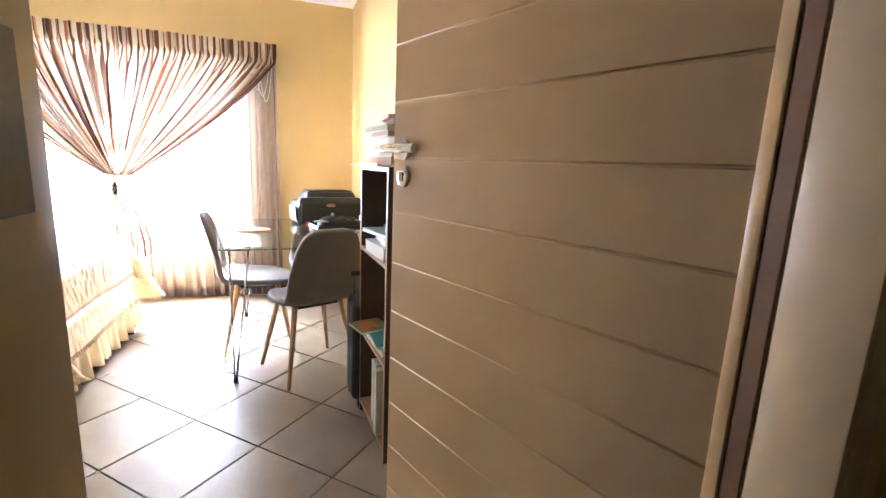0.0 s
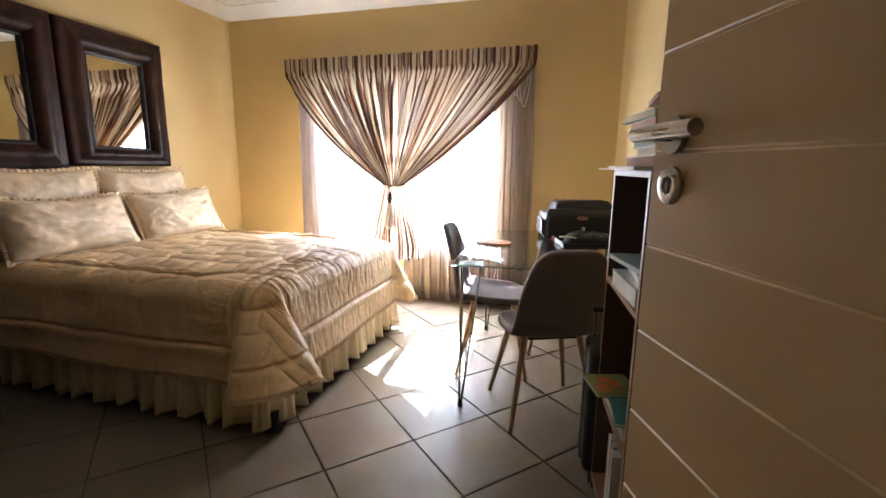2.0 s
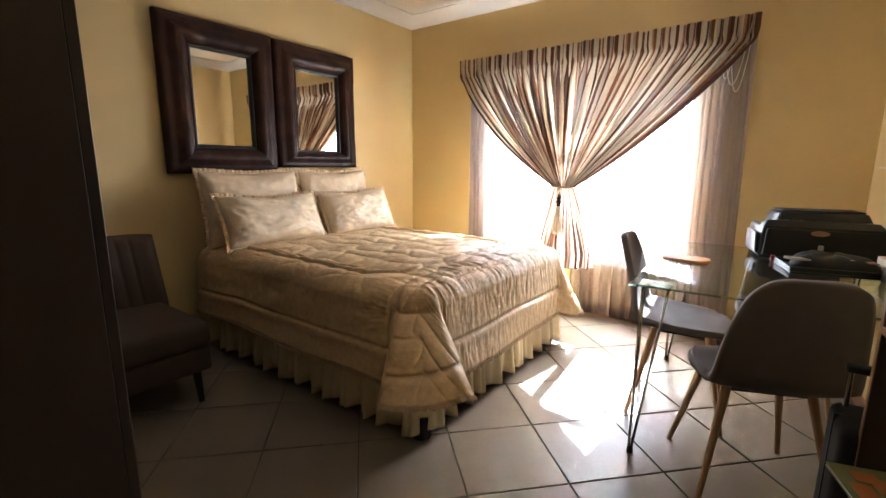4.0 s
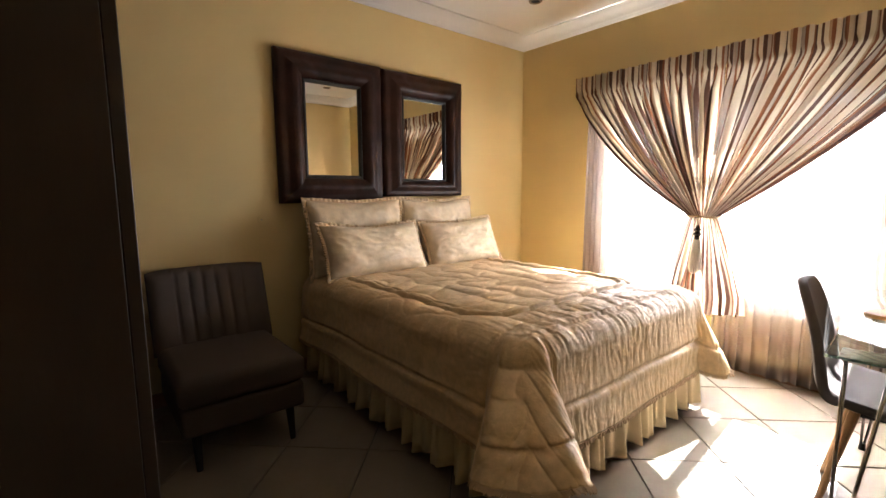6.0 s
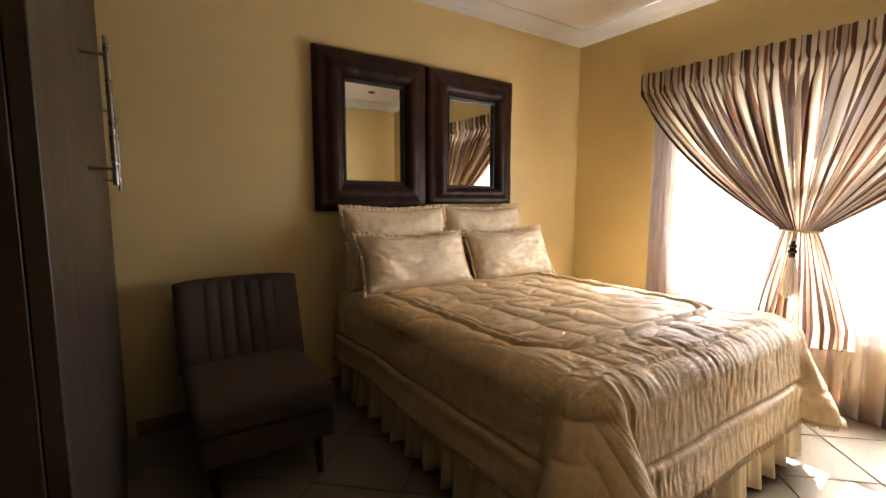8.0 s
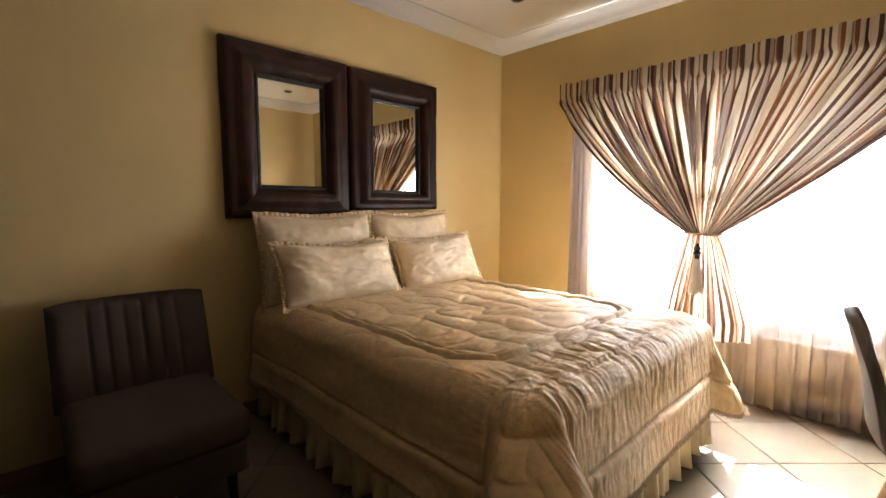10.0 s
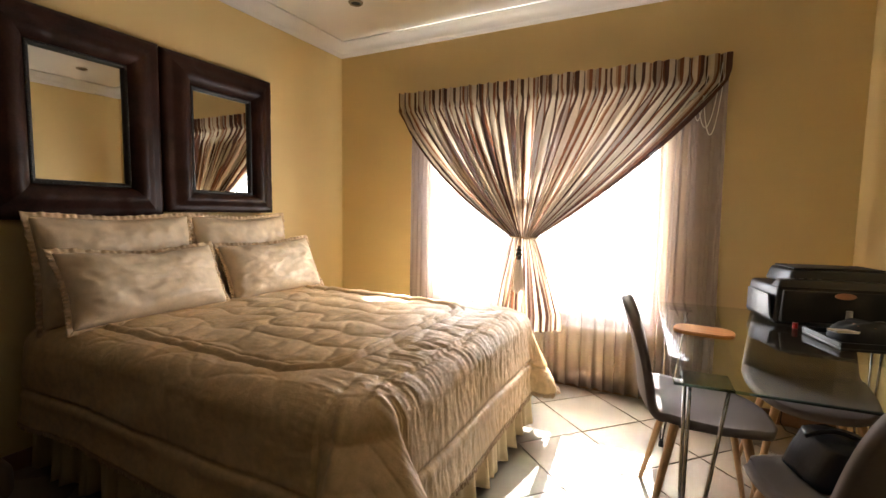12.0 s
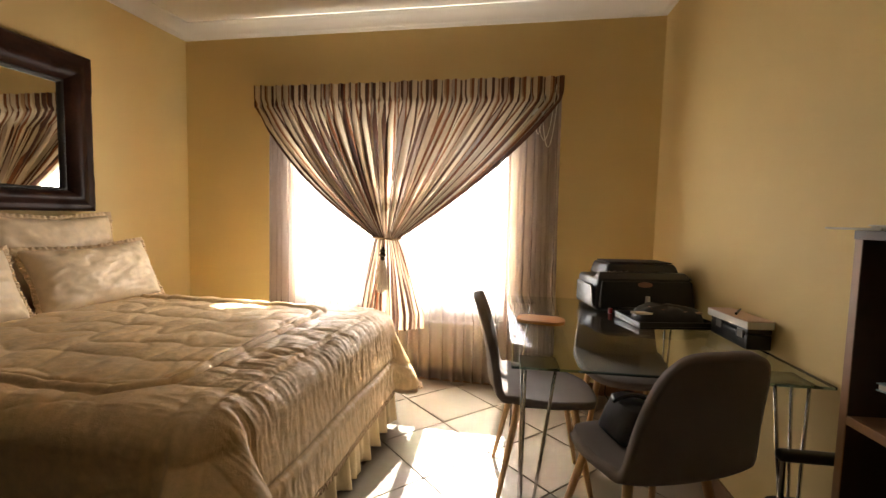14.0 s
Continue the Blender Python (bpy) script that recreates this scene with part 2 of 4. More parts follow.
# ---- room shell ----
structure("floor", boxm(-0.2, 4.05, -7.7, 0.25, -0.15, -0.006), GROUT, "dark grout bed under pale ceramic floor tiles")
bm = boxm(-0.15, WX0, 0, 0.22, -0.1, ZC + 0.1)
box(bm, WX1, XE + 0.15, 0, 0.22, -0.1, ZC + 0.1)
box(bm, WX0, WX1, 0, 0.22, -0.1, WZ0)
box(bm, WX0, WX1, 0, 0.22, WZ1, ZC + 0.1)
structure("wall_north", bm, WALL, "warm yellow painted plaster wall with the window")
structure("wall_west", boxm(-0.15, 0, -4.2, 0, -0.1, ZC + 0.1), WALL, "warm yellow painted plaster wall behind the bed")
bm = bmesh.new()
pts = [(XE, 0.0), (XE + 0.16, -4.0), (XE + 0.36, -4.0), (XE + 0.2, 0.0)]
lo, hi = [[bm.verts.new((x, y, z)) for x, y in pts] for z in (-0.1, ZC + 0.1)]
bm.faces.new(lo)
bm.faces.new(hi[::-1])
for k in range(4):
    bm.faces.new((lo[k - 1], lo[k], hi[k], hi[k - 1]))
bmesh.ops.recalc_face_normals(bm, faces=bm.faces)
structure("wall_east", bm, WALL, "warm yellow painted plaster wall beside the table")
DX0, DX1, DZ = 2.890, 3.626, 2.075
bm = boxm(2.0, DX0 - 0.03, YD - 0.14, YD, -0.1, ZC + 0.1)
box(bm, DX1 + 0.03, XE + 0.5, YD - 0.14, YD, -0.1, ZC + 0.1)
box(bm, DX0 - 0.03, DX1 + 0.03, YD - 0.14, YD, DZ + 0.03, ZC + 0.1)
structure("wall_south", bm, WALL, "yellow painted plaster wall with the doorway")
bm = boxm(1.9, 2.0, -7.6, YD, -0.1, ZC + 0.1)
box(bm, 3.95, 4.05, -7.6, YD - 0.14, -0.1, ZC + 0.1)
box(bm, 1.9, 4.05, -7.7, -7.6, -0.1, ZC + 0.1)
structure("wall_passage", bm, WALL, "plain yellow passage walls behind the doorway")
structure("ceiling", boxm(-0.15, 4.05, -7.7, 0.22, ZC, ZC + 0.12), CEIL, "plain white painted ceiling")


def cornice_profile():
    # depth from the wall, drop from the ceiling
    return [(0.0, ZCO), (0.014, ZCO), (0.016, ZCO + 0.014), (0.026, ZCO + 0.018), (0.030, ZCO + 0.034), (0.050, ZCO + 0.062), (0.070, ZCO + 0.074), (0.074, ZCO + 0.086), (0.092, ZCO + 0.090), (0.095, ZC + 0.002), (0.0, ZC + 0.002)]


bm = bmesh.new()
loop = [(0, 0, 1, -1), (XE, 0, -1, -1), (XE + 0.154, -3.85, -1, 1), (0, -3.85, 1, 1)]
rings = [[bm.verts.new((x + sx * d, y + sy * d, z)) for d, z in cornice_profile()] for x, y, sx, sy in loop]
for a, b in ((0, 1), (1, 2), (3, 0)):
    A, B = rings[a], rings[b]
    for k in range(len(A) - 1):
        bm.faces.new((A[k], A[k + 1], B[k + 1], B[k]))
structure("cornice", bm, CEIL, "white moulded plaster cornice round the ceiling", "all")
bm = boxm(0, 3.55, -0.012, -0.0, 0, 0.085, 0.003)
r = bmesh.ops.create_cube(bm, size=1, matrix=Matrix.Translation((XE + 0.06 - 0.006, -1.5, 0.0425)) @ Matrix.Rotation(math.atan(0.04), 4, 'Z') @ Matrix.Diagonal((0.012, 2.97, 0.085, 1)))
box(bm, 0, 0.012, -3.36, -0.012, 0, 0.085, 0.003)
structure("baseboard", bm, SKIRTB, "low brown skirting along the walls", True)

# ---- window ----
win = thing("window_1", "white painted window with narrow panes and bars", "window", None, "", "structure")
bm = boxm(WX0, WX0 + 0.05, 0.10, 0.16, WZ0, WZ1, 0.004)
box(bm, WX1 - 0.05, WX1, 0.10, 0.16, WZ0, WZ1, 0.004)
box(bm, WX0 + 0.05, WX1 - 0.05, 0.10, 0.16, WZ0, WZ0 + 0.05, 0.004)
box(bm, WX0 + 0.05, WX1 - 0.05, 0.10, 0.16, WZ1 - 0.05, WZ1, 0.004)
part("window_frame", bm, WINFR, win)
for x in (WX0 + 0.52, WX1 - 0.52):
    part("mullion", boxm(x - 0.02, x + 0.02, 0.11, 0.15, WZ0 + 0.05, WZ1 - 0.05, 0.004), WINFR, win)
for x0, x1 in ((WX0 + 0.05, WX0 + 0.50), (WX0 + 0.54, WX1 - 0.54), (WX1 - 0.50, WX1 - 0.05)):
    part("transom", boxm(x0, x1, 0.112, 0.148, 1.58, 1.615, 0.003), WINFR, win)
part("window_sill", boxm(WX0 + 0.002, WX1 - 0.002, 0.004, 0.098, WZ0 - 0.003, WZ0 + 0.004, 0.001), WINFR, win)
for x0, x1 in ((WX0 + 0.05, WX0 + 0.50), (WX0 + 0.54, WX1 - 0.54), (WX1 - 0.50, WX1 - 0.05)):
    p = part("pane", boxm(x0, x1, 0.128, 0.132, 0.775, WZ1 - 0.05), PANE, win, smooth=False)
    p.visible_shadow = False
    # White pane and rail are assumed, unseen: they cut the sun patch's near edge.
    part("lower_pane", boxm(x0, x1, 0.128, 0.132, WZ0 + 0.05, 0.75), SUN_STOP, win, "white pane added to stop the low sun", False)
    part("lower_rail", boxm(x0, x1, 0.112, 0.148, 0.75, 0.775, 0.003), WINFR, win)

gd = thing("burglar_guard", "thin white painted steel bars across the window", "window guard")
for k in range(13):
    z = 0.50 + 0.108 * k
    part("bar", tube(bmesh.new(), [(WX0 + 0.005, 0.06, z), (WX1 - 0.005, 0.06, z)], 0.004, 8), WINFR, gd)
GUARDP = mat("guard_primer", (0.42, 0.27, 0.20), 0.5, 0.15, 8, 100, 0.1)
for x in (WX0 + 0.03, 1.47, 2.065, WX1 - 0.035):
    part("upright", boxm(x - 0.009, x + 0.009, 0.046, 0.055, WZ0 + 0.006, WZ1 - 0.002, 0.002, 1), GUARDP if x > 2.5 else WINFR, gd)

# outside
structure("ground", boxm(-400, 400, 0.25, 800, -0.4, -0.25), mat("outside_ground", (0.40, 0.37, 0.33), 0.9, 0.2, 2, 40, 0.3), "pale paved ground outside the window")
YARD = mat("yard_wall_paint", (0.72, 0.69, 0.64), 0.85, 0.06, 2, 90, 0.4)
structure("backdrop", boxm(-9, 13, 7.0, 7.2, -0.3, 1.75), YARD, "sunlit pale boundary wall outside the window")


def fbm(x, y, z=0.0, s=1.0):
    p = Vector((x * s, y * s, z * s))
    return noise.noise(p) + 0.5 * noise.noise(p * 2.1 + Vector((3.1, 1.7, 0)))


# ---- door ----
GROOVES = [0.012] + [0.1148 + 0.1414 * k for k in range(14)] + [2.060]
door = thing("door_1", "cream painted grooved door standing open into the bedroom", "door", pose(3.626, -3.85, 0, 0, 0, 111.5), "", "structure")
LW = 0.842
part("core", boxm(0.003, LW - 0.002, -0.0375, -0.0025, 0.012, 2.058), DOORP, door, smooth=False)
for z0, z1 in zip(GROOVES, GROOVES[1:]):
    part("board", boxm(0, LW, -0.04, 0.0, z0 + 0.0006, z1 - 0.0006, 0.003, 1), DOORP, door)
hx, hz = LW - 0.055, 1.269
handle = part("handle", tube(disc(disc(bmesh.new(), (hx, 0.005, hz), 0.027, 0.010, 'y', 32), (hx, 0.03, hz), 0.0095, 0.05, 'y', 20),
                             [(hx + 0.012, 0.056, hz), (hx - 0.02, 0.057, hz), (hx - 0.06, 0.057, hz), (hx - 0.118, 0.056, hz)], 0.0105, 20), STEEL, door, "brushed steel lever handle")
ring = bmesh.new()
for k in range(28):
    a, b = 2 * math.pi * k / 28, 2 * math.pi * (k + 1) / 28
    prof = [(0.0, 0.0055), (0.012, 0.0055), (0.013, 0.008), (0.020, 0.0085), (0.0265, 0.006), (0.0275, 0.0005)]
    for (r0, y0), (r1, y1) in zip(prof, prof[1:]):
        ring.faces.new([ring.verts.new((hx + r * math.cos(t), y, 1.199 + r * math.sin(t))) for r, y, t in ((r0, y0, a), (r1, y1, a), (r1, y1, b), (r0, y0, b))])
bmesh.ops.remove_doubles(ring, verts=ring.verts, dist=1e-5)
esc = part("escutcheon", ring, STEEL, door, "round brushed steel keyhole plate")
part("keyhole", box(disc(bmesh.new(), (hx, 0.005, 1.206), 0.0048, 0.003, 'y', 20), hx - 0.0028, hx + 0.0028, 0.0035, 0.0064, 1.188, 1.206), BLACKM, esc)
for z in (0.25, 1.05, 1.85):
    part("hinge", disc(bmesh.new(), (-0.004, -0.042, z), 0.007, 0.09, 'z', 14), STEEL, door)

fr = thing("door_frame", "painted door frame round the open doorway", "door frame", None, "", "structure")
bm = boxm(DX1 + 0.004, DX1 + 0.04, YD - 0.15, YD + 0.012, 0, DZ, 0.004)
box(bm, DX1 - 0.008, DX1 + 0.004, YD - 0.15, YD - 0.055, 0, DZ, 0.003)
part("jamb", bm, FRAMEP, fr)
bm = boxm(DX0 - 0.04, DX0, YD - 0.15, YD + 0.012, 0, DZ, 0.004)
part("jamb", bm, FRAMEP, fr)
part("head", boxm(DX0 - 0.04, DX1 + 0.04, YD - 0.15, YD + 0.012, DZ, DZ + 0.04, 0.004), FRAMEP, fr)
# Dark brown strip paints the shade of the gap between door and frame.
part("shade_strip", boxm(DX1 - 0.001, DX1 + 0.0035, YD - 0.046, YD - 0.021, 0, DZ, 0.001, 1), mat("gap_shade_brown", (0.17, 0.085, 0.035), 0.6, 0.2, 8, 100, 0.2), fr, "dark brown strip painted as the shaded gap in the rebate")
# Edge of the stop, its brighter lit look put into a golden colour.
part("bead", boxm(DX1 - 0.004, DX1 + 0.0035, YD - 0.017, YD + 0.004, 0, DZ, 0.002, 2), mat("lit_edge_gold", (0.62, 0.43, 0.20), 0.35, 0.1, 6, 100, 0.1), fr, "edge bead coloured golden as the frame's lit edge")
part("strike_plate", boxm(DX0 - 0.001, DX0 + 0.003, YD - 0.075, YD - 0.022, 1.185, 1.31, 0.001, 1), mat("strike_steel", (0.16, 0.155, 0.15), 0.4, 0.2, 10, 100, 0.1, metal=0.8), fr, "dull dark steel strike plate")

# ---- wardrobe ----
wr = thing("wardrobe", "tall dark wood wardrobe with steel bar handles", "wardrobe")
X0, X1, YF = WARD
part("side_panel", boxm(X1 - 0.02, X1, YD - 0.12, YF - 0.021, 0.0, 2.6, 0.001, 1), DARKWOOD, wr)
part("back_panel", boxm(X0 + 0.003, X1 - 0.02, YD - 0.12, YD - 0.10, 0.0, 2.6), DARKWOOD, wr, smooth=False)
part("top_panel", boxm(X0 + 0.003, X1 - 0.02, YD - 0.10, YF - 0.025, 2.58, 2.6), DARKWOOD, wr, smooth=False)
part("plinth", boxm(X0 + 0.003, X1 - 0.02, YD - 0.10, YF - 0.06, 0.0, 0.08), DARKWOOD, wr, smooth=False)
DW = (X1 - X0 - 0.004) / 4
for k in range(4):
    a = X0 + 0.003 + DW * k
    d = part("door", boxm(a + 0.0015, a + DW - 0.0015, YF - 0.02, YF, 0.085, 2.595, 0.0015, 1), DARKWOOD, wr)
    if k in (1, 2):
        hxx = (0.56, 1.38)[k - 1]
        bm = tube(bmesh.new(), [(hxx, YF + 0.050, 1.26), (hxx, YF + 0.050, 1.60)], 0.0065, 14)
        for z in (1.30, 1.56):
            tube(bm, [(hxx, YF, z), (hxx, YF + 0.050, z)], 0.0045, 10)
        part("handle", bm, STEEL, d, "long brushed steel bar handle")
wr.matrix_basis = Matrix.Translation((X1, YF, 0)) @ Matrix.Rotation(radians(1.4), 4, 'Z') @ Matrix.Translation((-X1, -YF, 0))


# ---- bed ----
BX0, BX1, BY0, BY1, BZ = 0.10, 1.985, -2.29, -0.735, 0.675
bed = thing("bed", "double bed base and mattress on dark block feet", "bed")
part("mattress", boxm(BX0, BX1 - 0.03, BY0 + 0.03, BY1 - 0.03, 0.36, BZ - 0.025, 0.05, 3), PAPER, bed)
part("base", boxm(BX0 + 0.02, BX1 - 0.05, BY0 + 0.05, BY1 - 0.05, 0.11, 0.36, 0.015), BLACKM, bed)
for x in (0.22, BX1 - 0.06):
    for y in (BY0 + 0.09, BY1 - 0.11):
        part("foot", disc(bmesh.new(), (x, y, 0.055), 0.045, 0.11, 'z', 20, 0.05), BLACKM, bed, "black plastic foot")

# skirt
path = [(BX0 + 0.02, BY0 + 0.02), (BX1 - 0.02, BY0 + 0.02), (BX1 - 0.02, BY1 - 0.02), (BX0 + 0.02, BY1 - 0.02)]
lens = [math.dist(a, b) for a, b in zip(path, path[1:])]
total = sum(lens)
nsk = 900


def along(s):
    for (a, b), L in zip(zip(path, path[1:]), lens):
        if s <= L or b == path[-1]:
            k = s / L
            d = Vector((b[0] - a[0], b[1] - a[1])).normalized()
            return Vector((a[0] + (b[0] - a[0]) * k, a[1] + (b[1] - a[1]) * k)), Vector((d.y, -d.x))
        s -= L


def skirt_at(u, v):
    p, n = along(u * total)
    s = u * total
    ph = s * 46 + 2.8 * noise.noise(Vector((s * 7, 0, 0.3)))
    amp = 0.005 + 0.022 * v
    o = amp * (math.sin(ph) + 0.45 * math.sin(2.3 * ph + 1)) + 0.012 * v
    z = 0.40 - v * (0.352 + 0.012 * noise.noise(Vector((s * 5, 3, 0))) + 0.006 * math.sin(ph))
    return (p.x + n.x * o, p.y + n.y * o, z)


skt = thing("bed_skirt", "cream gathered cotton bed skirt round the base", "bed skirt")
s0 = 0.0
for L in lens:
    sk = bmesh.new()
    grid(sk, int(nsk * L / total), 7, lambda u, v, s0=s0, L=L: skirt_at((s0 + u * L * 0.9999) / total, v))
    solid(part("panel", sk, SKIRT, skt, "", "all"), 0.002)
    s0 += L

# quilt
QS, QT = 0.44, 0.42     # drop at the foot, drop at the sides
LX, LY = BX1 - BX0, (BY1 - BY0) / 2
CY = (BY0 + BY1) / 2
qb = bmesh.new()
RQ = 0.085


def step(a, b, x):
    k = min(1.0, max(0.0, (x - a) / (b - a)))
    return k * k * (3 - 2 * k)


def quilt_at(u, v):
    s = u * (LX - RQ * 0.5 + QS)
    t = (2 * v - 1) * (LY - RQ * 0.5 + QT)
    sg = 1 if t > 0 else -1
    RC = 0.16 if sg > 0 else 0.17          # rounding of the bed's corner
    inner = RC - RQ * 0.9
    qx, qy = s - (LX - RC), abs(t) - (LY - RC)
    cx, cy = min(s, LX - RC), sg * min(abs(t), LY - RC)
    rho = math.hypot(max(0.0, qx), max(0.0, qy))
    corner, th = 0.0, 0.0
    ex = ey = 0.0
    nx, ny, nz = 0.0, 0.0, 1.0
    d = 0.0
    if rho > 1e-6:
        ex, ey = max(0.0, qx) / rho, max(0.0, qy) / rho * sg
        d = rho - inner
        if min(qx, qy) > 0:
            th = math.atan2(qy, qx)
            bulge = math.sin(2 * th)
            lim = min((QS + RC - RQ * 0.5) / ex, (QT + RC - RQ * 0.5) / abs(ey)) - inner
            want = QS + (QT - QS) * math.sin(th) ** 2 + RQ * 0.4 + (0.045 if sg < 0 else 0.06) * step(0.0, 0.75, bulge)
            if d > 0:
                d *= want / lim
            corner = step(0.0, 0.85, bulge) * min(1.0, max(0.0, d) / 0.16)
    if d > 0:
        q = RQ * math.pi / 2
        if d < q:
            a = d / RQ
            out, down = inner + RQ * math.sin(a), RQ * (1 - math.cos(a))
            nx, ny, nz = ex * math.sin(a), ey * math.sin(a), math.cos(a)
        else:
            r = d - q
            fl = 0.10 + (0.74 + 0.10 * math.cos(2 * th) if sg < 0 else 0.36) * corner
            out, down = inner + RQ + r * math.sin(fl), RQ + r * math.cos(fl)
            nx, ny, nz = ex, ey, 0.15
        x, y, z = cx + ex * out, cy + ey * out, -down
    else:
        d = 0.0
        x, y, z = min(s, cx + max(0.0, qx)), cy + sg * max(0.0, qy), 0.0
    # scroll quilting on the top and on the corner flaps
    top = max(0.0, 1 - d / 0.10)
    h = 0.0
    warp = 0.05 * noise.noise(Vector((s * 3, t * 3, 0)))
    w1, w2 = 2.2 * noise.noise(Vector((s * 4.5, t * 4.5, 1.0))), 2.2 * noise.noise(Vector((s * 4.5, t * 4.5, 7.0)))
    cell = abs(math.sin((s + warp) * 19 + w1)) * abs(math.sin((t + warp) * 17 + w2))
    h += (top + 1.4 * corner * (1 - top)) * 0.012 * cell ** 0.42
    # stitched frame line round the middle
    bx, by = LX - 0.30, LY - 0.14
    rr = 0.22
    fx, fy = s - (bx - rr), abs(t) - (by - rr)
    sd = math.hypot(max(fx, 0), max(fy, 0)) + min(max(fx, fy), 0) - rr
    for off in (0.0, 0.055):
        h -= 0.014 * math.exp(-((sd + off) / 0.010) ** 2)
    h += 0.010 * math.exp(-((sd + 0.028) / 0.018) ** 2)
    # broken gathers running over the foot edge
    foot = step(LX - 0.40, LX - 0.12, s) * (1 - step(0.25, 0.7, th))
    wob = t + 0.035 * noise.noise(Vector((s * 4.0, t * 5, 2.0)))
    g1 = 1 - 2.6 * abs(noise.noise(Vector((wob * 31, s * 6.5, 3.3))))
    g2 = 1 - 2.6 * abs(noise.noise(Vector((wob * 58 + 5, s * 12.0, 8.1))))
    h += foot * (0.0036 * g1 + 0.0028 * g2) * (0.65 + 0.6 * noise.noise(Vector((s * 5, t * 5, 9.0))))
    # soft creases on the sides
    side = step(LY - 0.12, LY + 0.05, abs(t)) * (1 - step(LX - 0.3, LX, s))
    h += side * 0.012 * noise.noise(Vector((s * 3.2, abs(t) * 9, 3.0))) + side * 0.004 * noise.noise(Vector((s * 17, abs(t) * 6, 5.0)))
    # the folded flap at the corner stands proud of both sides
    if corner > 0 and sg < 0:
        proud = step(0.12, 0.30, th) * (1 - step(1.16, 1.30, th))
        h += min(1.0, d / 0.16) * (0.030 * proud - 0.012)
        h += 0.010 * corner * math.sin(6.0 * th + 5 * d)
    elif corner > 0:
        h += 0.012 * corner * math.sin(5.0 * th + 6 * d)
    # border seam on the drop
    e = QS - 0.13 + 0.09 * corner
    h -= 0.013 * math.exp(-((d - e) / 0.0085) ** 2)
    h += 0.005 * math.exp(-((d - e - 0.03) / 0.02) ** 2)
    h += 0.004 * fbm(s, t, 2.0, 6)
    sag = 0.018 * math.exp(-(s / 0.25) ** 2)
    crown = 0.012 * (1 - (t / LY) ** 2) if d <= 0 else 0
    hang = 0.016 * noise.noise(Vector((s * 2.2, t * 2.2, 5.0))) * min(1, d / 0.3)
    return (BX0 + x + nx * h, CY + y + ny * h, BZ + 0.012 + z + nz * h + crown - sag + hang)


grid(qb, 280, 420, quilt_at)
quilt = tagged(part("quilt", qb, QUILT, None, "", "all"), "beige quilted bedspread with stitched scrollwork draped over the bed", "quilt")
solid(quilt, 0.012, -1)
# fringe along the quilt's hem
fb = bmesh.new()
rnd = random.Random(5)
NH = 1300
for k in range(NH):
    f = k / NH
    if f < 0.3:
        u, v = f / 0.3, 0.0
    elif f < 0.7:
        u, v = 1.0, (f - 0.3) / 0.4
    else:
        u, v = (1.0 - f) / 0.3, 1.0
    p = Vector(quilt_at(u, v))
    q = Vector(quilt_at(u, v + 0.0015 if v < 0.5 else v - 0.0015)) if v in (0.0, 1.0) else Vector(quilt_at(u - 0.0015, v))
    d = (p - q).normalized()
    tang = d.orthogonal().normalized() * 0.0025
    e = p + d * rnd.uniform(0.014, 0.024) + Vector((rnd.uniform(-1, 1), rnd.uniform(-1, 1), 0)) * 0.003
    w = Vector((0.0028, 0.0, 0)) if v == 0.0 or v == 1.0 else Vector((0, 0.0028, 0))
    n = Vector((0.002, 0.002, 0.001))
    vs = [fb.verts.new(a) for a in (p - w, p + w, e + w * 0.6, e - w * 0.6, p - w + n, p + w + n, e + w * 0.6 + n, e - w * 0.6 + n)]
    for i in ((0, 1, 2, 3), (7, 6, 5, 4), (0, 4, 5, 1), (1, 5, 6, 2), (2, 6, 7, 3), (3, 7, 4, 0)):
        fb.faces.new([vs[j] for j in i])
fr_ob = part("fringe", fb, FRINGE, quilt, "short twisted thread fringe", False)


